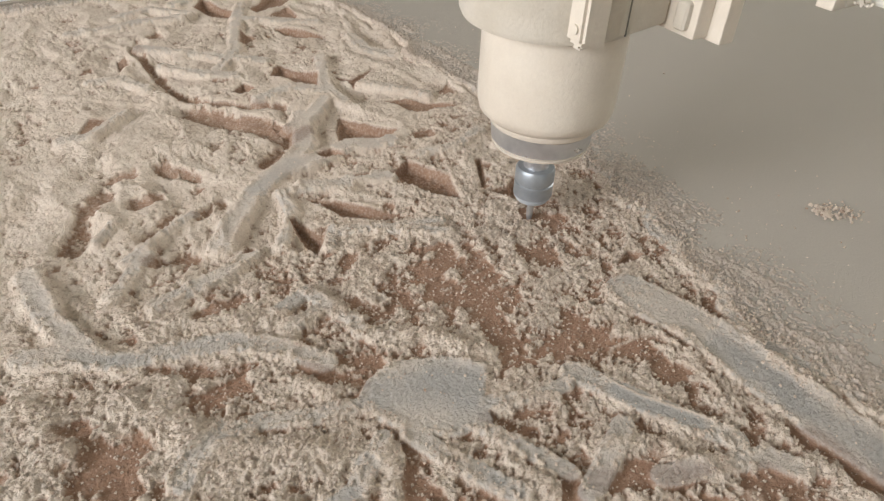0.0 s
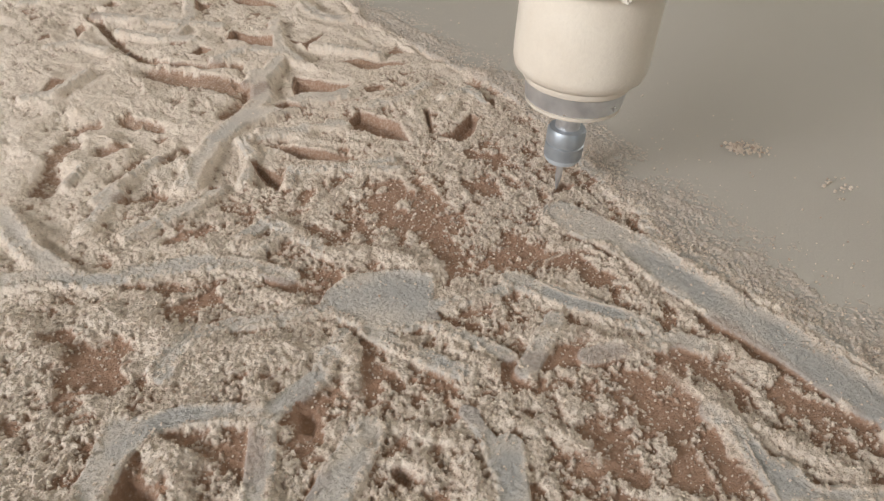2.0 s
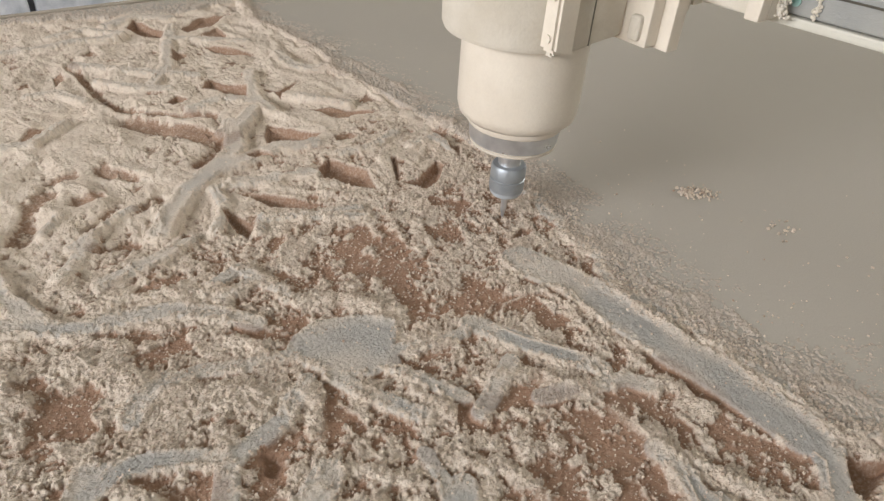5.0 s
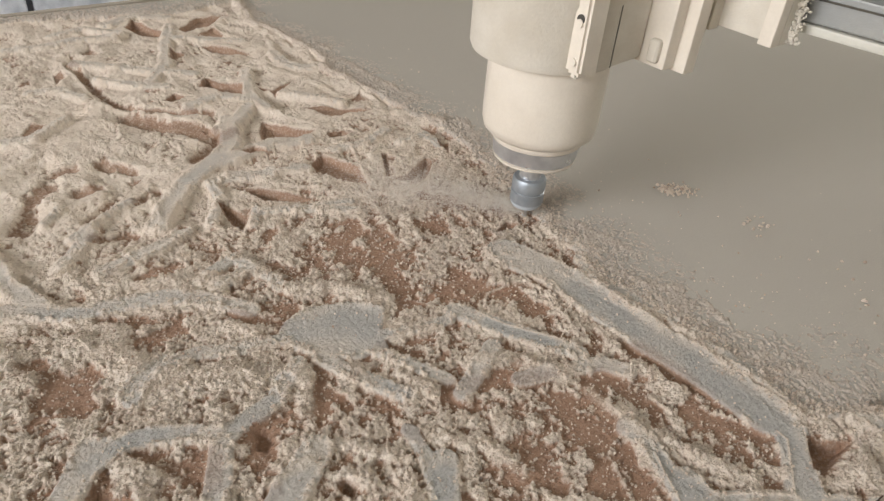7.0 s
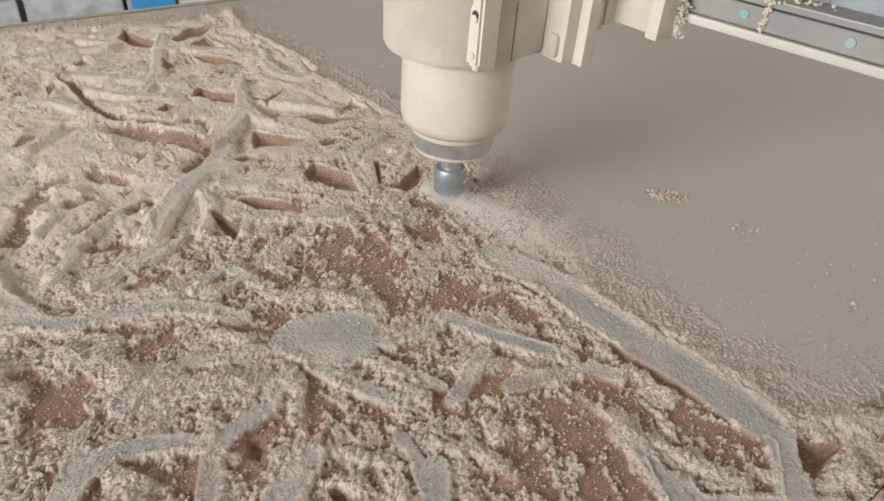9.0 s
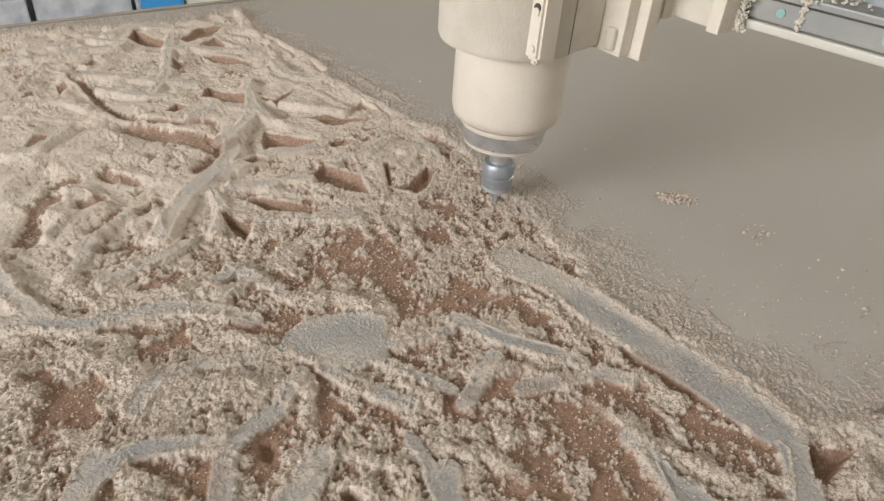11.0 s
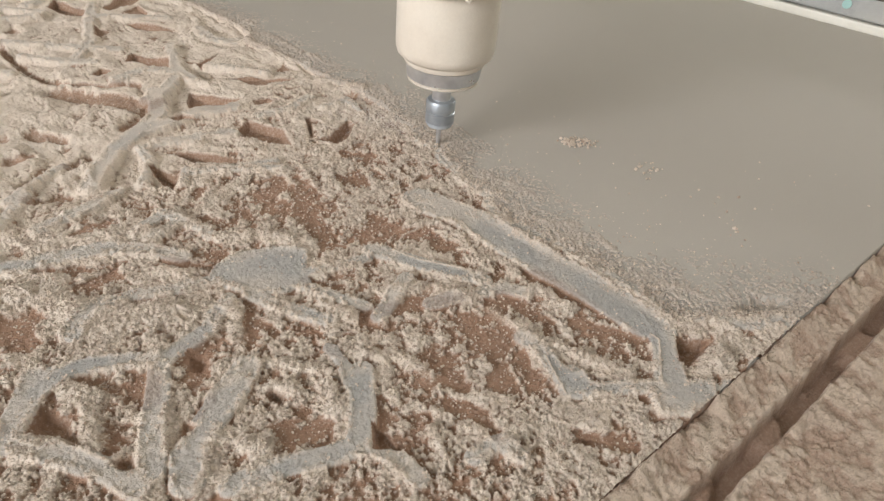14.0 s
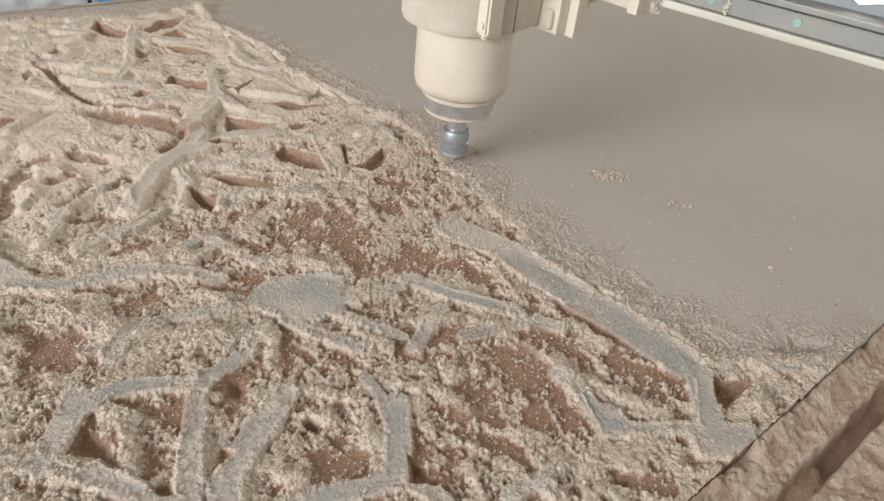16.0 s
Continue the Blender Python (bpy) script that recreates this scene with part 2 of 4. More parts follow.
# ---- the carved board: plan of its ornament ----
XS = steps((-0.80, -0.13, 0.03), (-0.13, 0.54, 0.0009), (0.54, 0.72, 0.0022), (0.72, 1.64, 0.02))
YS = steps((0.0, 0.52, 0.0009), (0.52, 0.92, 0.0016), (0.92, 1.22, 0.0026))
GX, GY = np.meshgrid(XS, YS)
RIBD = np.full(GX.shape, 1.0)
POCK, BARE_AND_SHADE, DUNE, HEAP, LIP, CLEAN = [np.zeros(GX.shape) for _ in range(6)]
WOB = (fbm(GX, GY, 0.02, 3, 11) - 0.5) * 0.006


def near(points, margin):
    px, py = [p[0] for p in points], [p[1] for p in points]
    a, b = np.searchsorted(XS, (min(px) - margin, max(px) + margin))
    c, d = np.searchsorted(YS, (min(py) - margin, max(py) + margin))
    return slice(c, d), slice(a, b)


def line_distance(points, x, y):
    best = np.full(x.shape, 9.0)
    for (ax, ay), (bx, by) in zip(points, points[1:]):
        vx, vy = bx - ax, by - ay
        k = np.clip(((x - ax) * vx + (y - ay) * vy) / (vx * vx + vy * vy + 1e-12), 0, 1)
        best = np.minimum(best, np.hypot(x - ax - k * vx, y - ay - k * vy))
    return best


def outline_distance(points, x, y):
    """Distance to a closed outline, negative inside."""
    d = line_distance(points + points[:1], x, y)
    inside = np.zeros(x.shape, bool)
    for (ax, ay), (bx, by) in zip(points, points[1:] + points[:1]):
        cross = (ay > y) != (by > y)
        inside ^= cross & (x < (bx - ax) * (y - ay) / (by - ay + 1e-12) + ax)
    return np.where(inside, -d, d)


def rib(width, points):
    s = near(points, 0.04)
    RIBD[s] = np.minimum(RIBD[s], line_distance(points, GX[s], GY[s]) - width / 2)


def pad(points):
    s = near(points, 0.03)
    RIBD[s] = np.minimum(RIBD[s], outline_distance(points, GX[s], GY[s]))


def pocket(depth, points):
    """A pit cut down into the board, with steep sides."""
    s = near(points, 0.01)
    POCK[s] = np.maximum(POCK[s], depth * smooth(0.0008, -0.004 - 0.2 * depth, outline_distance(points, GX[s], GY[s]) + 0.35 * WOB[s]))


def brown(width, points):
    """Brown floor with little dust on it; far strokes also colour in soft brown shade."""
    s = near(points, 0.06)
    BARE_AND_SHADE[s] = np.maximum(BARE_AND_SHADE[s], 1 - smooth(width * 0.25, width * 0.80, line_distance(points, GX[s], GY[s]) + 1.6 * WOB[s]))


def heap(width, points):
    """A drift of pale dust along a line."""
    s = near(points, 0.08)
    d = line_distance(points, GX[s], GY[s]) + 1.2 * WOB[s]
    HEAP[s] = np.maximum(HEAP[s], min(0.32 * width, 0.011) * np.exp(-(d / (0.62 * width)) ** 2))


def mound(height, points):
    s = near(points, 0.01)
    HEAP[s] = np.maximum(HEAP[s], height * smooth(0.001, -0.018, outline_distance(points, GX[s], GY[s]) + 0.5 * WOB[s]))


def lip(width, points):
    """The thin raised burr along a cut edge, later coloured paler as a lit edge."""
    s = near(points, 0.02)
    LIP[s] = np.maximum(LIP[s], np.exp(-(line_distance(points, GX[s], GY[s]) / (0.5 * width)) ** 2))


def clean(width, points):
    """Where the grey board face lies nearly free of dust."""
    s = near(points, 0.06)
    CLEAN[s] = np.maximum(CLEAN[s], 1 - smooth(width * 0.3, width * 1.1, line_distance(points, GX[s], GY[s]) + WOB[s]))


def dune(width, points):
    s = near(points, 0.045)
    d = line_distance(points, GX[s], GY[s]) + 0.7 * WOB[s]
    DUNE[s] = np.maximum(DUNE[s], 0.35 * width * np.exp(-(d / (0.7 * width)) ** 2))


rib(0.0179, [(-0.06, 0.575), (-0.052, 0.518), (-0.041, 0.485), (-0.032, 0.463)])
rib(0.0161, [(-0.072, 0.486), (-0.043, 0.471), (-0.015, 0.451), (0.001, 0.448), (0.026, 0.443), (0.058, 0.431), (0.084, 0.407), (0.101, 0.386)])
pad([(0.119, 0.356), (0.144, 0.362), (0.172, 0.35), (0.192, 0.328), (0.176, 0.306), (0.172, 0.29), (0.148, 0.29), (0.124, 0.306), (0.111, 0.324), (0.108, 0.346)])
rib(0.0110, [(0.112, 0.339), (0.078, 0.347), (0.048, 0.359), (0.032, 0.361), (0.013, 0.354), (-0.005, 0.338)])
rib(0.0105, [(0.041, 0.278), (0.056, 0.282), (0.075, 0.286), (0.091, 0.296), (0.108, 0.312)])
rib(0.0134, [(0.022, 0.289), (0.001, 0.301), (-0.014, 0.305), (-0.029, 0.303), (-0.042, 0.297), (-0.055, 0.284)])
rib(0.0129, [(0.124, 0.307), (0.133, 0.282), (0.149, 0.254), (0.158, 0.239)])
rib(0.0113, [(0.158, 0.302), (0.173, 0.27), (0.191, 0.237)])
rib(0.0106, [(0.179, 0.301), (0.203, 0.294), (0.231, 0.29)])
rib(0.0116, [(-0.009, 0.518), (0.004, 0.536), (0.023, 0.559)])
rib(0.0132, [(0.016, 0.496), (0.039, 0.501), (0.067, 0.507), (0.096, 0.521)])
rib(0.0115, [(0.093, 0.448), (0.118, 0.458), (0.126, 0.434)])
rib(0.0104, [(0.141, 0.213), (0.139, 0.192), (0.132, 0.169)])
rib(0.0113, [(0.091, 0.425), (0.123, 0.436), (0.135, 0.415), (0.134, 0.398)])
rib(0.0368, [(0.334, 0.338), (0.348, 0.295), (0.352, 0.26), (0.354, 0.225), (0.359, 0.188)])
rib(0.0374, [(0.357, 0.186), (0.365, 0.147), (0.366, 0.113), (0.367, 0.084)])
rib(0.0189, [(0.369, 0.095), (0.372, 0.072), (0.355, 0.054), (0.34, 0.038), (0.329, 0.025)])
rib(0.0164, [(0.243, 0.296), (0.255, 0.274), (0.269, 0.248), (0.285, 0.22), (0.295, 0.203)])
rib(0.0134, [(0.237, 0.207), (0.27, 0.196), (0.302, 0.186), (0.313, 0.169)])
rib(0.0147, [(0.27, 0.131), (0.271, 0.115), (0.267, 0.099), (0.262, 0.082), (0.265, 0.072)])
rib(0.0110, [(0.267, 0.063), (0.288, 0.051), (0.315, 0.032)])
rib(0.0213, [(0.366, 0.061), (0.346, 0.045), (0.327, 0.03)])
pad([(0.301, 0.031), (0.324, 0.031), (0.352, 0.013), (0.354, 0.002), (0.311, 0.001), (0.294, 0.015)])
pad([(0.262, 0.099), (0.279, 0.087), (0.277, 0.063), (0.257, 0.061), (0.248, 0.072)])
rib(0.0183, [(-0.038, 0.312), (-0.054, 0.288), (-0.07, 0.266)])
rib(0.0127, [(-0.033, 0.311), (-0.005, 0.301), (0.015, 0.29), (0.041, 0.276)])
rib(0.0159, [(-0.072, 0.271), (-0.048, 0.238), (-0.025, 0.203), (-0.018, 0.184)])
rib(0.0153, [(0.032, 0.269), (0.012, 0.23), (-0.008, 0.187)])
rib(0.0135, [(0.049, 0.28), (0.064, 0.282), (0.079, 0.287), (0.091, 0.3)])
rib(0.0218, [(0.082, 0.234), (0.056, 0.215), (0.035, 0.202), (0.016, 0.187), (0.007, 0.17)])
rib(0.0168, [(0.146, 0.181), (0.126, 0.15), (0.106, 0.126)])
rib(0.0140, [(0.108, 0.125), (0.091, 0.131), (0.061, 0.142), (0.026, 0.152)])
rib(0.0139, [(-0.099, 0.286), (-0.086, 0.279), (-0.071, 0.267)])
rib(0.0142, [(0.114, 0.12), (0.119, 0.102), (0.12, 0.084)])
rib(0.0116, [(0.16, 0.073), (0.181, 0.072), (0.185, 0.055)])
rib(0.0133, [(0.193, 0.22), (0.218, 0.232), (0.242, 0.246)])
rib(0.0117, [(-0.007, 0.345), (0.008, 0.356), (0.026, 0.365)])
rib(0.0207, [(0.22, 0.727), (0.201, 0.668), (0.171, 0.638), (0.131, 0.609), (0.103, 0.577), (0.079, 0.544)])
rib(0.0199, [(0.164, 0.632), (0.195, 0.634), (0.241, 0.645), (0.28, 0.634)])
rib(0.0142, [(0.172, 0.598), (0.196, 0.584), (0.225, 0.582), (0.248, 0.573)])
rib(0.0110, [(0.145, 0.561), (0.149, 0.593), (0.173, 0.59), (0.209, 0.576)])
rib(0.0114, [(0.165, 0.515), (0.187, 0.51), (0.214, 0.498), (0.252, 0.488)])
rib(0.0085, [(0.121, 0.519), (0.142, 0.554)])
rib(0.0085, [(0.154, 0.499), (0.168, 0.522)])
rib(0.0161, [(0.259, 0.75), (0.225, 0.718), (0.202, 0.707)])
rib(0.0146, [(0.268, 0.772), (0.239, 0.799), (0.194, 0.785)])
rib(0.0140, [(0.3, 0.859), (0.273, 0.783), (0.275, 0.741)])
rib(0.0166, [(0.039, 1.075), (0.082, 1.07), (0.13, 1.082), (0.182, 1.076)])
rib(0.0145, [(0.109, 0.99), (0.149, 0.953), (0.197, 0.912), (0.235, 0.885)])
rib(0.0149, [(0.245, 1.026), (0.215, 0.935), (0.176, 0.878)])
rib(0.0150, [(0.121, 0.922), (0.149, 0.885), (0.189, 0.857)])
rib(0.0148, [(-0.008, 0.782), (0.017, 0.778), (0.056, 0.812)])
rib(0.0132, [(0.038, 0.91), (0.071, 0.905), (0.09, 0.868)])
rib(0.0150, [(0.273, 1.092), (0.25, 1.042), (0.297, 1.01), (0.345, 0.977)])
rib(0.0125, [(0.295, 0.598), (0.333, 0.593), (0.375, 0.61)])
rib(0.0128, [(0.304, 0.781), (0.334, 0.751), (0.369, 0.711)])
rib(0.0083, [(0.009, 0.558), (0.042, 0.582), (0.07, 0.597)])
rib(0.0083, [(-0.008, 0.597), (0.01, 0.617)])
rib(0.0198, [(0.186, 1.133), (0.24, 1.161), (0.28, 1.131)])
rib(0.0167, [(0.365, 0.911), (0.364, 0.859), (0.386, 0.83)])
rib(0.0116, [(0.375, 0.575), (0.41, 0.578), (0.409, 0.544)])
rib(0.0088, [(0.206, 0.499), (0.225, 0.487), (0.251, 0.472)])
rib(0.0134, [(0.105, 1.113), (0.152, 1.129), (0.196, 1.088)])
brown(0.0244, [(0.207, 0.41), (0.227, 0.39), (0.254, 0.381)])
brown(0.0198, [(0.224, 0.372), (0.221, 0.349), (0.212, 0.33)])
brown(0.0218, [(0.191, 0.439), (0.224, 0.44), (0.247, 0.442), (0.249, 0.411)])
brown(0.0102, [(0.0, 0.435), (0.02, 0.424), (0.043, 0.413), (0.059, 0.405)])
brown(0.0079, [(0.087, 0.39), (0.101, 0.37), (0.113, 0.355)])
brown(0.0160, [(-0.052, 0.374), (-0.034, 0.379), (-0.019, 0.38)])
brown(0.0117, [(0.028, 0.394), (0.046, 0.395)])
brown(0.0131, [(0.139, 0.239), (0.143, 0.216), (0.142, 0.201)])
brown(0.0082, [(0.109, 0.284), (0.103, 0.267)])
brown(0.0077, [(0.17, 0.293), (0.186, 0.274), (0.202, 0.256)])
brown(0.0100, [(0.056, 0.246), (0.063, 0.266)])
brown(0.0093, [(-0.062, 0.41), (-0.047, 0.411)])
brown(0.0086, [(0.027, 0.261), (0.014, 0.242)])
brown(0.0098, [(0.04, 0.472), (0.066, 0.474)])
brown(0.0153, [(0.34, 0.18), (0.342, 0.155), (0.346, 0.132), (0.35, 0.101)])
brown(0.0173, [(0.249, 0.179), (0.245, 0.152), (0.239, 0.128), (0.223, 0.107)])
brown(0.0142, [(0.201, 0.222), (0.236, 0.206), (0.26, 0.199)])
brown(0.0125, [(0.293, 0.178), (0.297, 0.151), (0.301, 0.136)])
brown(0.0109, [(0.319, 0.119), (0.337, 0.093), (0.352, 0.068)])
brown(0.0149, [(0.178, 0.145), (0.201, 0.14)])
brown(0.0128, [(0.245, 0.099), (0.25, 0.117), (0.253, 0.131)])
brown(0.0229, [(0.285, 0.296), (0.298, 0.281), (0.299, 0.263)])
brown(0.0135, [(0.276, 0.34), (0.275, 0.315), (0.287, 0.314)])
brown(0.0076, [(0.246, 0.222), (0.267, 0.206)])
brown(0.0109, [(0.189, 0.206), (0.209, 0.201)])
brown(0.0128, [(0.196, 0.15), (0.22, 0.145)])
brown(0.0190, [(0.278, 0.17), (0.253, 0.133), (0.249, 0.107), (0.243, 0.08)])
brown(0.0130, [(0.196, 0.148), (0.196, 0.126)])
brown(0.0130, [(0.231, 0.041), (0.246, 0.026), (0.254, 0.016)])
brown(0.0081, [(0.322, -0.011), (0.335, -0.027)])
brown(0.0106, [(0.179, 0.117), (0.19, 0.097), (0.181, 0.072)])
brown(0.0169, [(0.062, 0.271), (0.052, 0.252)])
brown(0.0161, [(0.018, 0.267), (0.014, 0.253)])
brown(0.0145, [(-0.043, 0.39), (-0.03, 0.35)])
brown(0.0121, [(0.112, 0.286), (0.104, 0.26)])
brown(0.0147, [(0.141, 0.23), (0.141, 0.21)])
brown(0.0123, [(0.186, 0.231), (0.178, 0.215)])
brown(0.0077, [(0.022, 0.208), (0.044, 0.22)])
brown(0.0102, [(0.074, 0.16), (0.093, 0.157)])
# long soft shade in the far carving, put into the colour as brown
brown(0.0117, [(0.104, 0.992), (0.111, 0.884), (0.124, 0.83), (0.166, 0.788), (0.21, 0.764)])
brown(0.0272, [(0.121, 0.8), (0.156, 0.756), (0.181, 0.724), (0.195, 0.688)])
brown(0.0156, [(0.155, 0.652), (0.179, 0.67), (0.212, 0.69)])
brown(0.0184, [(-0.028, 0.602), (-0.008, 0.644), (0.011, 0.675)])
brown(0.0142, [(0.018, 0.689), (0.038, 0.691)])
brown(0.0146, [(0.066, 0.689), (0.089, 0.661)])
brown(0.0110, [(0.028, 0.583), (0.06, 0.611)])
brown(0.0153, [(0.033, 0.644), (0.047, 0.645)])
brown(0.0125, [(0.023, 0.549), (0.055, 0.544)])
brown(0.0114, [(0.073, 0.595), (0.096, 0.607)])
brown(0.0182, [(0.161, 0.479), (0.191, 0.484)])
brown(0.0149, [(0.219, 0.467), (0.234, 0.458)])
brown(0.0220, [(0.24, 0.446), (0.24, 0.424)])
brown(0.0150, [(0.292, 0.423), (0.307, 0.398)])
brown(0.0160, [(0.324, 0.462), (0.344, 0.442)])
brown(0.0105, [(0.111, 0.282), (0.116, 0.259)])
brown(0.0162, [(0.498, 0.389), (0.501, 0.366)])
pocket(0.016, [(0.262, 0.722), (0.273, 0.691), (0.303, 0.654), (0.272, 0.64), (0.235, 0.661), (0.243, 0.69)])
pocket(0.016, [(0.226, 0.849), (0.249, 0.873), (0.281, 0.819), (0.266, 0.787), (0.245, 0.815)])
pocket(0.016, [(0.209, 1.118), (0.23, 1.146), (0.26, 1.087), (0.248, 1.055), (0.222, 1.081)])
pocket(0.012, [(0.278, 1.073), (0.326, 1.121), (0.373, 1.115), (0.333, 1.071), (0.283, 1.052)])
pocket(0.012, [(0.285, 0.995), (0.308, 0.976), (0.344, 0.939), (0.312, 0.941), (0.291, 0.962)])
pocket(0.012, [(0.172, 0.821), (0.193, 0.838), (0.204, 0.817), (0.182, 0.805)])
pocket(0.014, [(0.25, 0.582), (0.278, 0.594), (0.303, 0.551), (0.288, 0.507), (0.265, 0.536)])
pocket(0.013, [(0.16, 0.584), (0.193, 0.56), (0.239, 0.509), (0.2, 0.519), (0.182, 0.536), (0.175, 0.556)])
pocket(0.016, [(0.138, 0.552), (0.146, 0.553), (0.159, 0.515), (0.142, 0.495), (0.138, 0.515)])
pocket(0.01, [(0.214, 0.6), (0.237, 0.597), (0.249, 0.605), (0.231, 0.581), (0.218, 0.584)])
pocket(0.008, [(0.202, 0.644), (0.221, 0.647), (0.232, 0.629), (0.207, 0.629)])
pocket(0.016, [(0.338, 0.564), (0.348, 0.564), (0.323, 0.517), (0.316, 0.519)])
pocket(0.014, [(0.317, 0.513), (0.339, 0.51), (0.379, 0.533), (0.383, 0.52), (0.361, 0.497), (0.332, 0.481)])
pocket(0.01, [(0.31, 0.736), (0.345, 0.719), (0.394, 0.672), (0.339, 0.677)])
pocket(0.01, [(0.308, 0.642), (0.335, 0.642), (0.331, 0.62), (0.305, 0.626)])
pocket(0.01, [(0.076, 0.98), (0.091, 0.986), (0.088, 0.946), (0.073, 0.935)])
pocket(0.008, [(-0.001, 0.793), (0.022, 0.827), (0.04, 0.823), (0.016, 0.792)])
pocket(0.008, [(0.118, 1.023), (0.142, 1.047), (0.15, 1.019)])
pocket(0.008, [(0.24, 0.997), (0.254, 0.963), (0.223, 0.944)])
pocket(0.008, [(0.212, 0.471), (0.238, 0.465), (0.213, 0.45)])
pocket(0.008, [(0.099, 0.544), (0.101, 0.522), (0.089, 0.522)])
pocket(0.008, [(0.29, 0.81), (0.31, 0.792), (0.351, 0.808), (0.302, 0.765)])
pocket(0.01, [(0.413, 0.558), (0.428, 0.55), (0.412, 0.529), (0.406, 0.54)])
pocket(0.008, [(0.41, 0.731), (0.414, 0.693), (0.385, 0.72)])
pocket(0.006, [(0.285, 0.916), (0.308, 0.918), (0.293, 0.895)])
pocket(0.008, [(0.281, 1.031), (0.333, 1.063), (0.335, 1.021), (0.304, 1.012)])
pocket(0.006, [(0.026, 0.943), (0.048, 0.967), (0.047, 0.939)])
pocket(0.014, [(0.372, 0.056), (0.404, 0.033), (0.349, 0.028), (0.35, 0.038)])
pocket(0.01, [(0.053, 0.274), (0.067, 0.269), (0.066, 0.256), (0.054, 0.247), (0.047, 0.258)])
pocket(0.012, [(0.08, 0.206), (0.088, 0.206), (0.092, 0.195), (0.083, 0.189), (0.078, 0.197)])
pocket(0.01, [(-0.054, 0.272), (-0.043, 0.283), (-0.03, 0.264), (-0.035, 0.239), (-0.045, 0.254)])
pocket(0.01, [(0.124, 0.138), (0.13, 0.124), (0.128, 0.103), (0.11, 0.119)])
pocket(0.008, [(0.011, 0.198), (0.026, 0.22), (0.032, 0.204)])
pocket(0.01, [(0.231, 0.046), (0.242, 0.033), (0.231, 0.028), (0.223, 0.038)])
pocket(0.008, [(0.056, 0.276), (0.07, 0.264), (0.056, 0.245), (0.046, 0.256)])
pocket(0.008, [(-0.026, 0.212), (-0.01, 0.212), (-0.013, 0.196), (-0.021, 0.201)])
pocket(0.008, [(0.444, 0.045), (0.484, 0.04), (0.501, 0.02), (0.482, 0.012), (0.452, 0.034)])
pocket(0.012, [(0.37, 0.379), (0.387, 0.365), (0.362, 0.364), (0.343, 0.368)])
heap(0.0182, [(0.418, 1.174), (0.389, 1.058), (0.404, 0.967), (0.411, 0.878), (0.401, 0.823)])
heap(0.0123, [(0.401, 0.823), (0.41, 0.762), (0.415, 0.672), (0.418, 0.623), (0.446, 0.595)])
heap(0.0096, [(0.317, 0.883), (0.339, 0.855), (0.354, 0.815), (0.387, 0.722)])
heap(0.0099, [(0.01, 0.761), (0.059, 0.81), (0.102, 0.848), (0.131, 0.807)])
heap(0.0143, [(0.027, 0.731), (0.069, 0.748), (0.103, 0.708)])
heap(0.0080, [(0.097, 0.98), (0.101, 0.918), (0.105, 0.86)])
heap(0.0066, [(0.275, 0.728), (0.295, 0.694), (0.309, 0.661)])
heap(0.0072, [(0.202, 0.569), (0.234, 0.536), (0.269, 0.502), (0.321, 0.464)])
heap(0.0068, [(0.316, 0.586), (0.3, 0.543), (0.294, 0.508)])
heap(0.0074, [(0.311, 0.869), (0.279, 0.809)])
heap(0.0065, [(0.008, 0.884), (0.048, 0.856), (0.091, 0.837)])
heap(0.0082, [(0.288, 0.502), (0.323, 0.482), (0.368, 0.474)])
heap(0.0076, [(0.412, 0.666), (0.37, 0.637), (0.312, 0.61)])
heap(0.0089, [(0.351, 0.588), (0.323, 0.56)])
heap(0.0071, [(0.391, 0.566), (0.343, 0.528)])
heap(0.0105, [(0.137, 0.928), (0.166, 0.961), (0.186, 0.934)])
heap(0.0075, [(0.044, 1.107), (0.071, 1.042), (0.096, 0.997)])
heap(0.0069, [(0.169, 1.091), (0.232, 1.023), (0.285, 1.01)])
heap(0.0066, [(0.121, 1.0), (0.168, 1.064)])
heap(0.0084, [(0.379, 0.941), (0.39, 0.994)])
heap(0.0058, [(0.117, 0.529), (0.124, 0.509), (0.151, 0.5)])
heap(0.0090, [(0.271, 0.46), (0.259, 0.42)])
heap(0.0090, [(0.29, 0.44), (0.276, 0.394)])
heap(0.0073, [(0.197, 0.496), (0.158, 0.466)])
heap(0.0075, [(0.292, 1.062), (0.348, 1.077), (0.385, 1.104)])
heap(0.0065, [(0.224, 0.947), (0.274, 0.889), (0.305, 0.856)])
heap(0.0062, [(0.037, 0.981), (0.079, 1.055)])
heap(0.0060, [(0.096, 0.634), (0.082, 0.542)])
heap(0.0076, [(0.199, 0.612), (0.22, 0.58), (0.26, 0.596)])
heap(0.0100, [(0.371, 0.277), (0.37, 0.236), (0.381, 0.19), (0.384, 0.161), (0.389, 0.122), (0.387, 0.09), (0.384, 0.068)])
heap(0.0105, [(0.28, 0.137), (0.285, 0.113), (0.296, 0.077), (0.307, 0.055)])
heap(0.0083, [(0.38, 0.058), (0.396, 0.047), (0.416, 0.037), (0.436, 0.033)])
heap(0.0110, [(0.274, 0.172), (0.274, 0.145), (0.272, 0.122)])
heap(0.0099, [(0.292, 0.31), (0.32, 0.296), (0.325, 0.271), (0.318, 0.245), (0.311, 0.211)])
heap(0.0102, [(0.159, 0.194), (0.179, 0.177), (0.184, 0.144)])
heap(0.0117, [(0.217, 0.242), (0.244, 0.229), (0.263, 0.202)])
heap(0.0060, [(0.255, 0.089), (0.287, 0.07), (0.304, 0.052)])
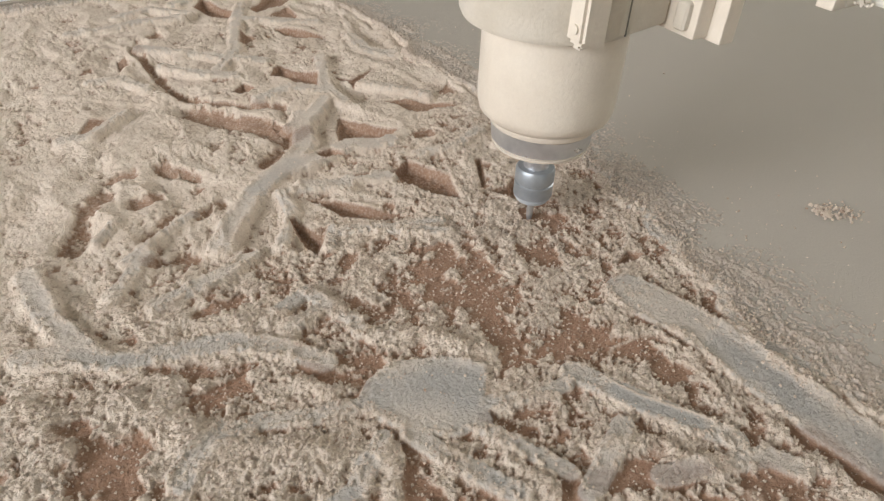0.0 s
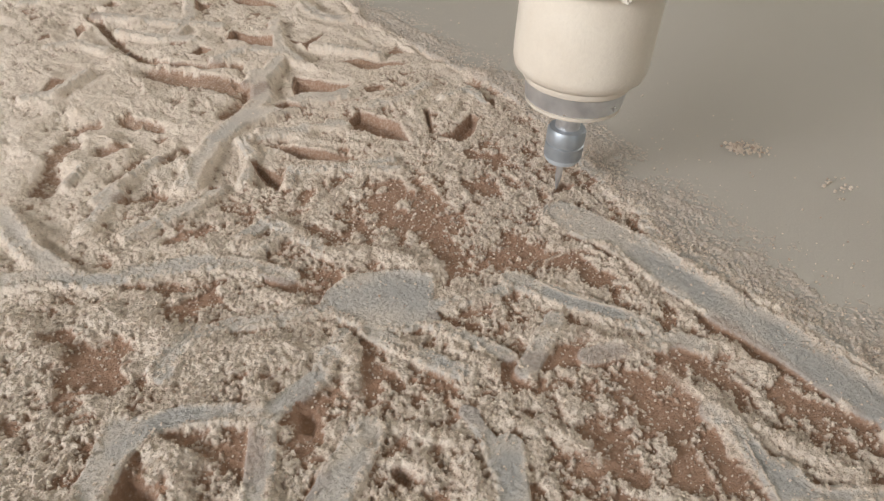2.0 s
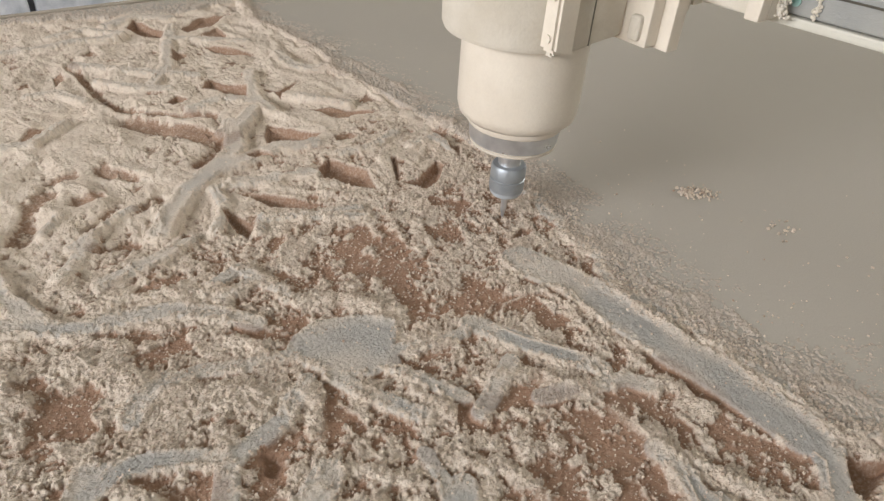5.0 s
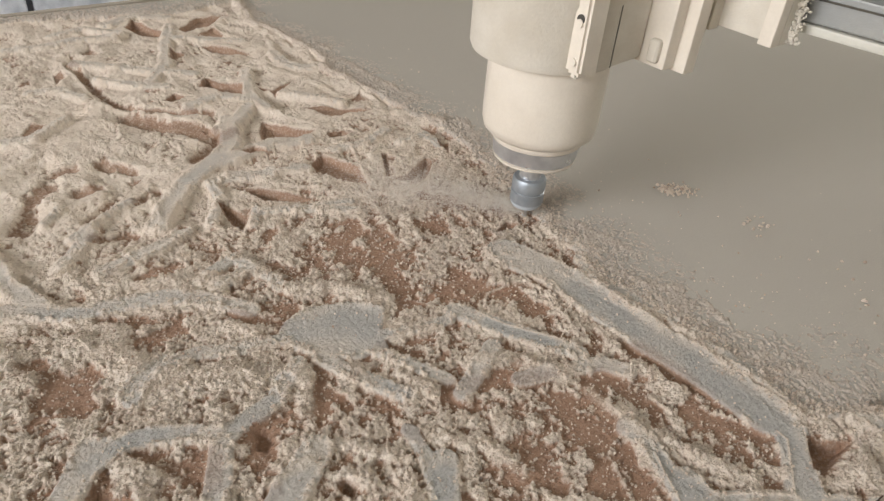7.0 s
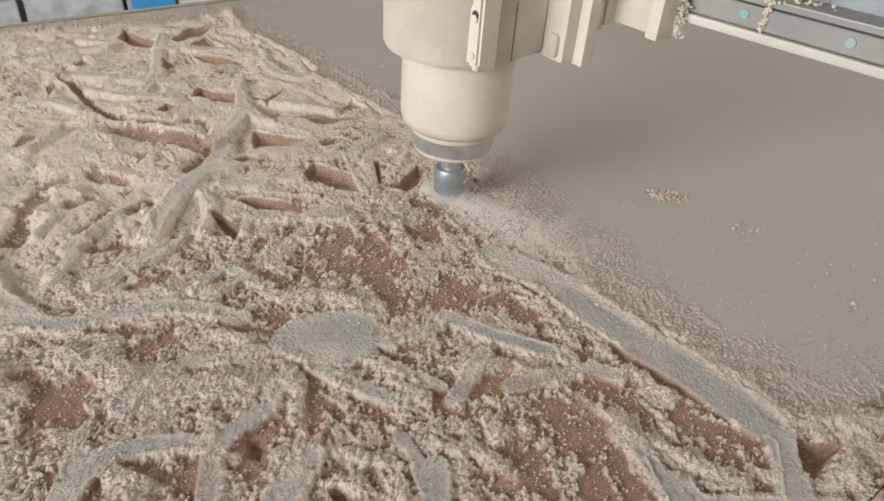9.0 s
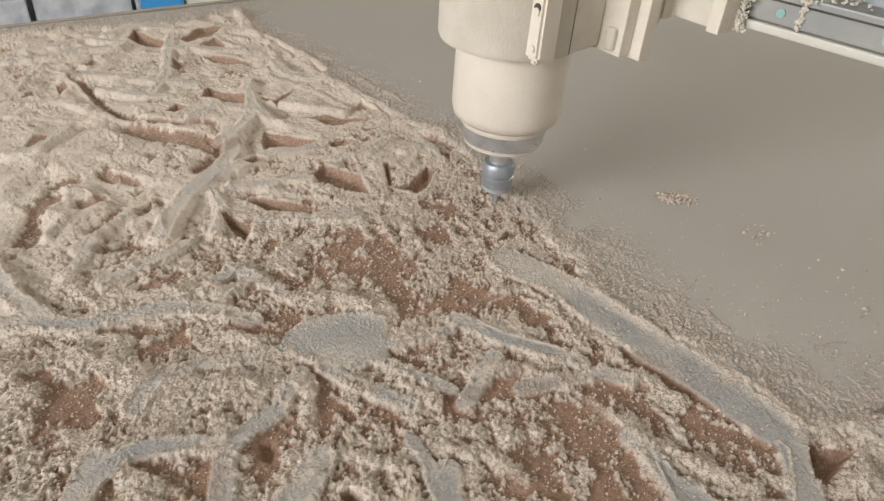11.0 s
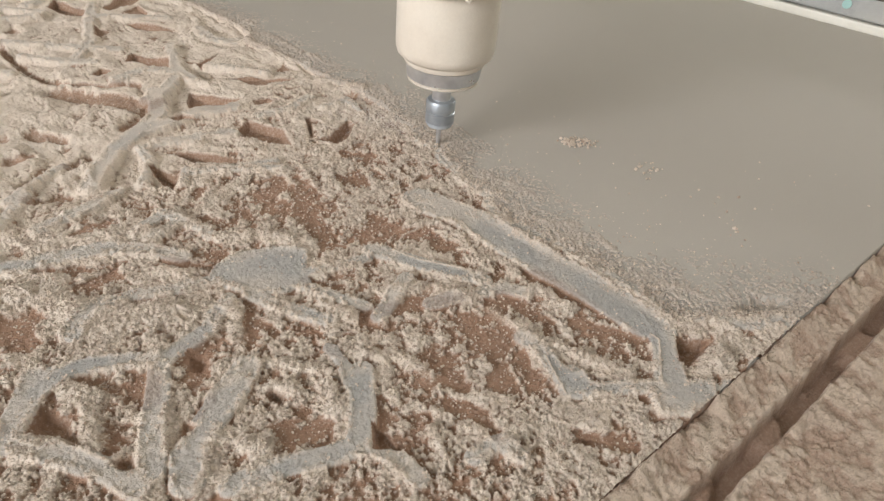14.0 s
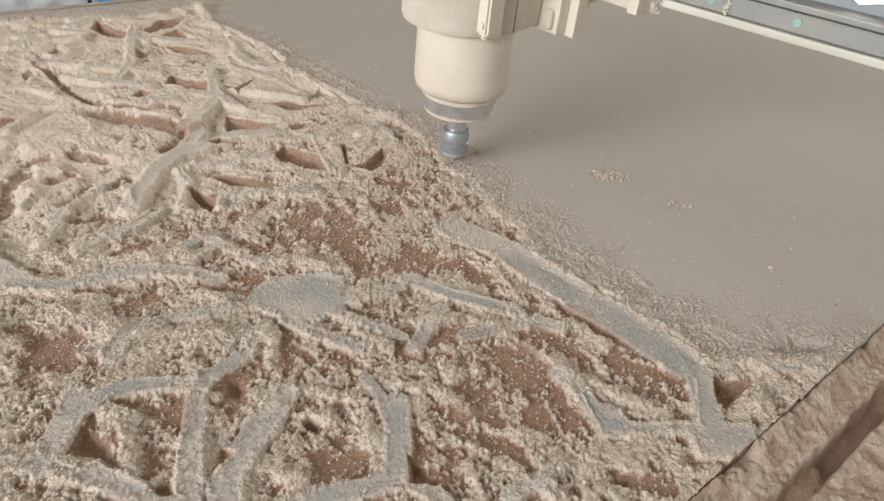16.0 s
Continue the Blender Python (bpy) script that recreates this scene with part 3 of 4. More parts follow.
heap(0.0089, [(0.323, 0.198), (0.327, 0.169), (0.33, 0.135)])
heap(0.0161, [(0.144, 0.391), (0.177, 0.37), (0.199, 0.333)])
heap(0.0120, [(0.075, 0.384), (0.093, 0.359), (0.107, 0.356)])
heap(0.0128, [(-0.042, 0.539), (-0.025, 0.51), (-0.009, 0.518)])
heap(0.0168, [(-0.023, 0.417), (0.001, 0.387), (0.006, 0.366)])
heap(0.0165, [(0.021, 0.347), (0.053, 0.335), (0.072, 0.318)])
heap(0.0130, [(0.039, 0.305), (0.037, 0.287)])
heap(0.0136, [(0.105, 0.3), (0.093, 0.27)])
heap(0.0119, [(-0.025, 0.292), (-0.005, 0.265)])
heap(0.0096, [(0.09, 0.207), (0.098, 0.192), (0.093, 0.183)])
heap(0.0128, [(0.025, 0.472), (0.056, 0.453), (0.095, 0.434)])
heap(0.0112, [(0.164, 0.262), (0.174, 0.233)])
heap(0.0097, [(0.047, 0.226), (0.074, 0.228)])
heap(0.0127, [(-0.018, 0.271), (-0.026, 0.234)])
heap(0.0135, [(0.118, 0.185), (0.113, 0.159)])
heap(0.0125, [(0.043, 0.185), (0.053, 0.163)])
heap(0.0112, [(0.105, 0.221), (0.126, 0.192)])
heap(0.0102, [(0.151, 0.109), (0.147, 0.082)])
heap(0.0080, [(0.209, 0.067), (0.235, 0.065)])
heap(0.0084, [(0.39, 0.055), (0.432, 0.037), (0.47, 0.012)])
heap(0.0094, [(0.365, 0.083), (0.366, 0.061)])
heap(0.0120, [(0.195, 0.178), (0.218, 0.172)])
heap(0.0104, [(0.181, 0.069), (0.209, 0.067)])
heap(0.0115, [(-0.081, 0.445), (-0.057, 0.393)])
heap(0.0111, [(0.028, 0.336), (0.064, 0.312)])
mound(0.01, [(0.348, 0.028), (0.402, 0.031), (0.388, 0.002), (0.363, 0.005), (0.346, 0.02)])
lip(0.0029, [(0.34, 0.28), (0.331, 0.249), (0.311, 0.205)])
lip(0.0025, [(0.256, 0.282), (0.266, 0.259), (0.293, 0.22)])
lip(0.0027, [(0.331, 0.287), (0.34, 0.28)])
lip(0.0020, [(0.268, 0.106), (0.259, 0.089), (0.251, 0.071)])
lip(0.0021, [(0.276, 0.063), (0.319, 0.033), (0.357, 0.061), (0.357, 0.069)])
lip(0.0021, [(0.37, 0.053), (0.341, 0.027)])
lip(0.0024, [(-0.054, 0.265), (-0.037, 0.235), (-0.023, 0.209)])
lip(0.0025, [(0.004, 0.236), (-0.013, 0.197)])
lip(0.0026, [(0.034, 0.252), (0.009, 0.198)])
lip(0.0026, [(0.263, 0.283), (0.282, 0.301), (0.305, 0.299)])
dune(0.0068, [(0.4, 0.263), (0.409, 0.23), (0.443, 0.205), (0.429, 0.163)])
dune(0.0073, [(0.387, 0.159), (0.398, 0.127), (0.405, 0.104)])
dune(0.0054, [(0.414, 0.11), (0.433, 0.088), (0.438, 0.072)])
dune(0.0067, [(0.423, 0.038), (0.433, 0.023)])
dune(0.0073, [(0.4, 0.057), (0.437, 0.042)])
dune(0.0061, [(0.474, 0.585), (0.438, 0.484), (0.452, 0.461)])
dune(0.0057, [(0.441, 0.498), (0.434, 0.441), (0.45, 0.403)])
dune(0.0056, [(0.392, 0.366), (0.43, 0.331), (0.438, 0.286)])
dune(0.0081, [(0.443, 0.903), (0.445, 0.772), (0.457, 0.675)])
clean(0.0147, [(0.349, 0.262), (0.354, 0.225), (0.357, 0.186), (0.364, 0.146), (0.361, 0.109), (0.365, 0.076), (0.347, 0.045), (0.33, 0.024)])
clean(0.0212, [(0.126, 0.341), (0.148, 0.332), (0.171, 0.317)])
clean(0.0100, [(0.267, 0.099), (0.26, 0.075)])
clean(0.0169, [(0.319, 0.018), (0.334, 0.008)])
clean(0.0118, [(0.349, 0.048), (0.327, 0.03)])
clean(0.0102, [(0.138, 0.171), (0.114, 0.135), (0.096, 0.13), (0.06, 0.141)])
clean(0.0078, [(0.044, 0.278), (0.075, 0.286)])
clean(0.0083, [(0.018, 0.292), (-0.015, 0.304), (-0.042, 0.297)])
clean(0.0113, [(0.26, 0.082), (0.266, 0.069)])
clean(0.0089, [(-0.041, 0.469), (-0.003, 0.442)])
clean(0.0093, [(0.257, 0.267), (0.281, 0.225)])
clean(0.0067, [(0.147, 0.273), (0.151, 0.252)])
clean(0.0122, [(0.174, 0.636), (0.13, 0.605)])
RIM = [(0.06, 1.2), (0.164, 1.184), (0.286, 1.15), (0.412, 1.17), (0.387, 1.056), (0.407, 0.961), (0.42, 0.887), (0.402, 0.818), (0.411, 0.761), (0.416, 0.672), (0.422, 0.629), (0.444, 0.587), (0.436, 0.493), (0.426, 0.431), (0.407, 0.357), (0.409, 0.304), (0.384, 0.272), (0.386, 0.232), (0.395, 0.193), (0.4, 0.161), (0.407, 0.123), (0.404, 0.091), (0.396, 0.064), (0.429, 0.038), (0.457, 0.028), (0.52, -0.02)]

# ---- the board and the sawdust that lies on it ----
CARVED = outline_distance([(-0.9, 1.205)] + RIM + [(-0.9, -0.02)], GX, GY) + 1.5 * WOB + 0.030 * (fbm(GX, GY, 0.045, 3, 17) - 0.5)
inner = smooth(0.004, -0.004, CARVED)
far_soft = smooth(0.30, 0.66, GY - 0.25 * GX)
WX, WY = GX + 0.010 * (fbm(GX, GY, 0.012, 3, 45) - 0.5), GY + 0.010 * (fbm(GX, GY, 0.012, 3, 47) - 0.5)
patch = fbm(GX, GY, 0.045, 3, 31)
folds = 1 - np.abs(2 * fbm(WX * 1.3 + WY * 0.5, WY * 0.9 - WX * 0.6, 0.07, 2, 23) - 1)
depth = 0.0046 + 0.0030 * far_soft
rib_top = smooth(0.0030 + 0.003 * far_soft, -0.0010 - 0.002 * far_soft, RIBD + 0.45 * WOB)
rib_top = np.maximum(rib_top, 1 - inner)
rib_top = np.maximum(rib_top, smooth(-0.016, -0.008, CARVED + 2 * WOB) * smooth(0.50, 0.42, GY) * (POCK < 0.0005))
floor_z = -depth + 0.003 * (fbm(GX, GY, 0.03, 4, 21) - 0.5) + far_soft * 0.012 * (folds - 0.72)
board_z = np.minimum(floor_z, 0.004) * (1 - rib_top)
board_z = np.where(POCK > 0, np.minimum(board_z, -POCK * (1.0 + 0.25 * (fbm(GX, GY, 0.012, 3, 25) - 0.5))), board_z)
board_z -= 0.0035 * far_soft * BARE_AND_SHADE * (1 - rib_top)
pit = smooth(0.0, 0.004, POCK)

# clumps: where pale fluff lies and where brown floor, or far off painted shade, shows
tilt_x, tilt_y = WX * 1.15 + WY * 0.55, WY * 0.95 - WX * 0.85
clump = 0.40 * fbm(tilt_x, tilt_y, 0.015, 2, 141) + 0.30 * fbm(WX, WY, 0.0050, 2, 147) + 0.30 * fbm(GX, GY, 0.0026, 2, 149)
heaped = smooth(0.0008, 0.0040, HEAP * (1 - 0.8 * CLEAN))
bias = clump - 0.478 + 0.30 * (patch - 0.5) + 0.15 * heaped - (0.19 + 0.14 * far_soft) * BARE_AND_SHADE + 0.08 * far_soft
pale = smooth(-0.11, 0.10, bias + 0.05 * far_soft)
grit = 0.0012 * crumbs(WX, WY, 0.0031, 0.7, 71) / 0.5 + 0.0006 * crumbs(WX, WY, 0.0062, 0.5, 61) / 0.5
coarse = 1 - 0.6 * far_soft
in_hollow = 0.0004 + pale * (0.0019 + (0.0042 - 0.001 * far_soft) * np.clip(clump - 0.42, -0.1, 0.2) + grit * coarse) + (1 - pale) * 0.35 * grit * coarse * (clump > 0.40)
in_hollow = in_hollow * (1 - 0.85 * pit) + pit * 0.004 * np.maximum(clump - 0.52, 0)
drift = HEAP * (0.25 + 1.3 * fbm(WX, WY, 0.022, 3, 151)) * (0.75 + 0.5 * clump) * (1 - 0.7 * pit) * (1 - 0.8 * CLEAN)
grain = 0.0005 * crumbs(WX, WY, 0.0024, 0.7, 81) / 0.5 + 0.0006 * fbm(GX, GY, 0.004, 3, 91)
spill = smooth(0.47, 0.60, fbm(GX, GY, 0.028, 4, 101)) * smooth(0.45, 0.55, clump)
rim_spill = smooth(-0.0085, 0.0, RIBD + 2.2 * WOB) * smooth(0.38, 0.56, clump)
loose_top = np.maximum(0.35 * spill, rim_spill) * (1 - BARE_AND_SHADE) * (1 - 0.75 * CLEAN)
on_rib = 0.0002 + grain * (1 - 0.3 * far_soft) + loose_top * (0.0008 + grit)
outside = np.exp(-np.maximum(CARVED, 0) / 0.06)
near_rim = np.exp(-np.maximum(CARVED, 0) / 0.03)
DUNE *= (0.4 + fbm(GX, GY, 0.025, 3, 123)) * (0.5 + crumbs(WX, WY, 0.0045, 0.7, 125))
speckle = smooth(0.30, 0.55, fbm(GX, GY, 0.05, 3, 113) + 0.25 * outside)
on_face = outside * speckle * (0.0017 * crumbs(WX, WY, 0.0030, 0.7, 111) / 0.5 + 0.0016 * fbm(GX, GY, 0.02, 4, 121)) + near_rim * 0.7 * grit - 0.0005 + DUNE * (0.2 + 1.3 * clump) * smooth(0.3, 0.6, fbm(GX, GY, 0.03, 3, 127))
dust = np.where(CARVED < 0, on_rib * rib_top + in_hollow * (1 - rib_top) + DUNE * 0.6, on_face) + drift + 0.0012 * LIP
covered = (dust > 0.0002) | (CARVED < 0.003)
dust_z = board_z + np.where(dust > 0.0002, dust, np.where(CARVED < 0.003, 0.0002, -0.0012))
top_layer = np.clip(smooth(0.35, 0.75, rib_top) * (POCK < 0.0005), 0, 1)
# drifts are pale dust; lips get the same pale colour as lit edges
pale_and_lit = np.clip(np.maximum(heaped * 0.8, LIP), 0, 1)
# brown of thin dust, together with the shade coloured in far off
thin_in = (1 - pale) * (1 - 0.20 * far_soft) * (1 - 0.6 * pale_and_lit)
thin_layer = thin_in * (1 - top_layer) + 0.75 * BARE_AND_SHADE * top_layer * (1 - pale_and_lit)
thin_layer = np.where(CARVED > 0, 0.30 + 0.3 * BARE_AND_SHADE, np.maximum(thin_layer, 0.85 * pit * (1 - pale_and_lit)))
film_in = top_layer * (1 - np.maximum(loose_top, pale_and_lit)) * (0.48 + 0.25 * smooth(0.35, 0.65, patch) + 0.35 * CLEAN) * (1 - 0.4 * far_soft)
film_layer = np.clip(np.where(CARVED > 0, (0.20 + 0.22 * smooth(0.0030, 0.0008, dust)) * (1 - 0.6 * pale_and_lit), film_in), 0, 1)
face_film = np.where(CARVED > 0, 1.0, 0.3 * far_soft)

# the board lies just under the dust wherever it is carved
low_z = board_z.copy()
for axis in (0, 1):
    low_z = np.minimum(low_z, np.minimum(np.roll(low_z, 1, axis), np.roll(low_z, -1, axis)))
under = np.where(CARVED < 0.006, low_z - 0.0012, board_z)
ends = [np.unique(np.append(np.arange(0, len(v), 2), len(v) - 1)) for v in (YS, XS)]
pick = np.ix_(*ends)
board = sheet("carved_board", XS[ends[1]], YS[ends[0]], under[pick], CORE, [("top", top_layer[pick]), ("film", face_film[pick])], skirt=-0.018)
tagged(board, "brown fibreboard sheet with a half-carved leaf ornament", "board")
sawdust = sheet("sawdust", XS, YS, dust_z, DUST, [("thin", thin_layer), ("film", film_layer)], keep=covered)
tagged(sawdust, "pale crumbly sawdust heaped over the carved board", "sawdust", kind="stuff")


# ---- loose crumbs ----
def strewn(name, spots, mat, label, plain=False):
    """Many small angular crumbs at (x, y, z, size), joined into one object."""
    bm = bmesh.new()
    if plain:
        bmesh.ops.create_cube(bm, size=0.62)
        bmesh.ops.delete(bm, geom=[bm.verts[:][0]], context="VERTS")
        bmesh.ops.contextual_create(bm, geom=[e for e in bm.edges if e.is_boundary])
        bmesh.ops.triangulate(bm, faces=bm.faces[:])
    else:
        bmesh.ops.create_icosphere(bm, subdivisions=1, radius=0.5)
    v0 = np.array([v.co[:] for v in bm.verts])
    f0 = np.array([[v.index for v in f.verts] for f in bm.faces])
    bm.free()
    n = len(spots)
    jag = 1 + 0.35 * (RNG.random((n, len(v0), 1)) - 0.5)
    squash = 0.6 + 0.6 * RNG.random((n, 1, 3))
    ang = RNG.random(n) * 6.283
    v = v0[None] * jag * squash
    c, s = np.cos(ang)[:, None], np.sin(ang)[:, None]
    v = np.stack([v[..., 0] * c - v[..., 1] * s, v[..., 0] * s + v[..., 1] * c, v[..., 2]], -1)
    co = (v * spots[:, None, 3:4] + spots[:, None, :3]).reshape(-1, 3)
    faces = (f0[None] + (np.arange(n) * len(v0))[:, None, None]).reshape(-1, 3)
    me = bpy.data.meshes.new(name)
    me.from_pydata(co.tolist(), [], faces.tolist())
    me.materials.append(mat)
    at = me.attributes.new("thin", "FLOAT", "POINT")
    at.data.foreach_set("value", np.repeat((RNG.random(n) ** 3 * 0.6).astype(np.float32), len(v0)))
    return tagged(new(name, me), label, "sawdust", kind="stuff")


flat_id = RNG.choice(GX.size, 330000, replace=False)
gx, gy = GX.ravel()[flat_id], GY.ravel()[flat_id]
ok = (CARVED.ravel()[flat_id] < 0.012) & (gx > -0.13) & (gx < 0.6) & (POCK.ravel()[flat_id] < 0.001)
share = np.where(top_layer.ravel()[flat_id] > 0.5, 0.03 + 0.9 * loose_top.ravel()[flat_id], 0.20 + 0.8 * pale.ravel()[flat_id]) * (1 - 0.88 * far_soft.ravel()[flat_id])
ok &= RNG.random(len(gx)) < share
flat_id = flat_id[ok][:58000]
zs = dust_z.ravel()[flat_id]
size = 0.0008 + 0.0021 * RNG.random(len(flat_id)) ** 2.2
strewn("sawdust_crumbs", np.stack([GX.ravel()[flat_id], GY.ravel()[flat_id], zs + 0.15 * size, size], -1), DUST, "small pale crumbs of sawdust lying on the heaps", True)

loose = []
for cx, cy, spread, n, big in ((0.566, 0.333, 0.005, 60, 0.0050), (0.578, 0.326, 0.007, 60, 0.0042), (0.590, 0.318, 0.006, 24, 0.0036), (0.592, 0.232, 0.008, 14, 0.0046), (0.60, 0.245, 0.014, 8, 0.004), (0.566, 0.108, 0.004, 6, 0.0055), (0.60, 0.14, 0.02, 6, 0.004), (0.55, 0.19, 0.05, 14, 0.003), (0.56, 0.40, 0.06, 14, 0.003), (0.53, 0.10, 0.05, 14, 0.003), (0.66, 0.17, 0.08, 12, 0.003)):
    for _ in range(n):
        s = big * (0.3 + 0.7 * RNG.random())
        loose.append((cx + spread * RNG.normal(), cy + spread * RNG.normal(), s * 0.2, s))
for _ in range(1100):
    k = RNG.integers(6, len(RIM) - 1)
    w = RNG.random()
    s = 0.0008 + 0.0018 * RNG.random() ** 2
    loose.append((RIM[k][0] * (1 - w) + RIM[k + 1][0] * w + RNG.exponential(0.035), max(0.005, RIM[k][1] * (1 - w) + RIM[k + 1][1] * w + 0.01 * RNG.normal()), s * 0.2, s))
strewn("scattered_crumbs", np.array(loose), DUST, "scattered sawdust crumbs on the uncut board face")

# ---- machine bed in front of the board ----
BX = steps((-0.9, 0.2, 0.03), (0.2, 0.68, 0.0016), (0.68, 1.75, 0.03))
BY = steps((-0.36, -0.12, 0.006), (-0.12, -0.001, 0.0015))
HX, HY = np.meshgrid(BX, BY)
slot = smooth(0.0092, 0.0068, np.abs(HY + 0.041) + 0.004 * (fbm(HX, HY, 0.02, 3, 205) - 0.5))
slot2 = smooth(0.010, 0.0075, np.abs(HY + 0.165))
bed_clump = 0.6 * fbm(HX, HY, 0.016, 3, 203) + 0.4 * fbm(HX, HY, 0.006, 2, 207)
bed_z = -0.0105 + 0.006 * (bed_clump - 0.5) + 0.0012 * crumbs(HX, HY, 0.0075, 0.5, 211) + 0.0030 * crumbs(HX, HY, 0.0042, 0.65, 213)
bed_z = bed_z * (1 - slot) + slot * (-0.042 + 0.012 * smooth(0.45, 0.62, fbm(HX, HY, 0.025, 3, 215))) - 0.020 * slot2
bed_z += 0.0085 * np.exp(-((HY + 0.002) / 0.012) ** 2) * smooth(0.15, 0.5, fbm(HX, HY, 0.03, 3, 221))
# brown where dust is thin; the slot's shade is coloured in as well
bare_and_slot_shade = np.maximum(0.7 * smooth(0.58, 0.40, bed_clump), 0.9 * slot)
bed_dust = sheet("bed_sawdust", BX, BY, bed_z, BED_DUST, [("thin", bare_and_slot_shade)], skirt=-0.06)
tagged(bed_dust, "brownish sawdust layer over the slotted machine bed", "sawdust", kind="stuff")
table = new("machine_bed")
tagged(table, "dust-covered slotted bed of the routing machine", "machine bed")
part("bed_plate", box(-1.0, -0.42, -0.11, 1.85, 1.30, -0.0605, 0.004), BED, table)
part("spoil_board", box(-0.85, 0.0, -0.0605, 1.70, 1.235, -0.0185), BED, table, "plain spoil board under the carved sheet")
part("edge_rail", box(-0.95, 1.240, -0.0605, 1.80, 1.250, -0.002, 0.001), FACE, table)
for lx in (-0.85, 0.45, 1.7):
    for ly in (-0.34, 1.2):
        part("leg", box(lx - 0.05, ly - 0.05, -0.85, lx + 0.05, ly + 0.05, -0.11, 0.004), CASTING, table)

# ---- spindle with its clamp ----
spindle = tagged(new("router_spindle"), "cream routing spindle clamped on its carriage above the board", "spindle")
part("motor_body", turned([(0.0440, 0.1010), (0.0468, 0.1017), (0.0516, 0.1062), (0.0532, 0.1120), (0.0537, 0.1190), (0.0537, 0.1820)], 96), CREAM, spindle, "glossy cream motor housing with dust")
part("collar", turned([(0.0405, 0.0945), (0.0428, 0.0952), (0.0442, 0.0975), (0.0444, 0.1004), (0.0436, 0.1011)], 96), CREAM, spindle)
part("bearing_cap", turned([(0.0375, 0.0785), (0.0400, 0.0800), (0.0414, 0.0940), (0.0405, 0.0946)], 96), STEEL, spindle, "bright steel bearing cap")
part("seal_ring", turned([(0.0335, 0.0752), (0.0392, 0.0760), (0.0400, 0.0785), (0.0365, 0.0795)], 96), CREAM, spindle, "white ring")
part("shaft", turned([(0.0106, 0.0480), (0.0106, 0.0770)], 48), STEEL, spindle)
nut = part("collet_nut", turned([(0.0158, 0.0245), (0.0166, 0.0252), (0.0166, 0.0362), (0.0156, 0.0370), (0.0156, 0.0384), (0.0166, 0.0392), (0.0166, 0.0490), (0.0152, 0.0512), (0.0106, 0.0518)], 64), DARK_STEEL, spindle, "grey steel collet nut")
part("nut_face", turned([(0.0085, 0.0188), (0.0138, 0.0194), (0.0158, 0.0225), (0.0161, 0.0246)], 64), NUT_FACE, nut, "pale worn nut end")
part("cutter", turned([(0.0003, -0.0130), (0.0022, -0.0030), (0.0030, 0.0020), (0.0030, 0.0190)], 24), STEEL, spindle, "slim steel engraving bit")
clamp = part("clamp_ring", turned([(0.0590, 0.1775), (0.0630, 0.1785), (0.0650, 0.1830), (0.0655, 0.2300), (0.0672, 0.2330), (0.0672, 0.4200)], 96, off=(-0.005, 0.004)), CASTING, spindle, "dusty cream cast clamp")
side = extruded([(-0.030, 0.1765), (0.046, 0.1835), (0.046, 0.42), (-0.030, 0.42)], -0.0605, 0.0580, 0.002)
part("clamp_block", side, CASTING, spindle)
boss = extruded([(-0.036, 0.1830), (-0.014, 0.1770), (-0.014, 0.42), (-0.036, 0.42)], -0.0675, -0.0440, 0.0025)
boss = part("clamp_boss", boss, CREAM, spindle)
for z in (0.196, 0.226, 0.256):
    if z > 0.2:
        # black disc gives the dark crescent of shade in the bolt's notch
        bm = bmesh.new()
        bmesh.ops.create_cone(bm, cap_ends=True, segments=20, radius1=0.0036, radius2=0.0036, depth=0.002, matrix=pose(-0.0360, -0.0600, z, 0, 90, 0))
        part("notch_shade", bm, RUBBER, boss)
    bm = bmesh.new()
    bmesh.ops.create_cone(bm, cap_ends=True, segments=20, radius1=0.0033, radius2=0.0030, depth=0.003, matrix=pose(-0.0362, -0.0600, z - 0.003, 0, 90, 0))
    part("bolt", bm, CREAM, boss)
part("split_line", box(0.0080, -0.0612, 0.181, 0.0087, -0.0600, 0.42), DARK_WOOD, spindle)
plate = part("mounting_plate", box(0.046, -0.0850, 0.1800, 0.060, 0.0850, 0.46, 0.0015), CREAM, spindle)
for z in (0.194, 0.252):
    bm = box(-0.0055, -0.0055, -0.010, 0.004, 0.0055, 0.010, 0.004, 3)
    bm.transform(Matrix.Translation((0.046, -0.0740, z)))
    part("slot_bolt", bm, CASTING, plate)
part("guide_strip", box(0.060, -0.0960, 0.1780, 0.074, -0.0800, 0.46, 0.0012), CREAM, spindle)
part("guide_strip", box(0.060, 0.0800, 0.1780, 0.074, 0.0960, 0.46, 0.0012), CREAM, spindle)
part("back_plate", box(0.074, -0.0880, 0.2050, 0.088, 0.0880, 0.46, 0.0012), CASTING, spindle)
back = part("slide_block", box(0.100, -0.1460, 0.2120, 0.112, 0.1300, 0.46, 0.0015), CASTING, spindle)
part("spacer", box(0.088, -0.090, 0.2100, 0.100, 0.090, 0.46), CASTING, spindle)
part("slide_lip", box(0.088, -0.1460, 0.2120, 0.100, -0.1340, 0.46, 0.0015), CREAM, back)
bm = bmesh.new()
bmesh.ops.create_cone(bm, cap_ends=True, segments=16, radius1=0.004, radius2=0.004, depth=0.004, matrix=pose(0.099, -0.118, 0.262, 0, 90, 0))
part("plug", bm, RUBBER, back)
caked = []
for _ in range(520):
    s = 0.0012 + 0.0032 * RNG.random() ** 1.5
    caked.append((0.108 + 0.006 * RNG.random(), -0.1475 + 0.003 * RNG.normal(), 0.214 + 0.10 * RNG.random() ** 1.3, s))
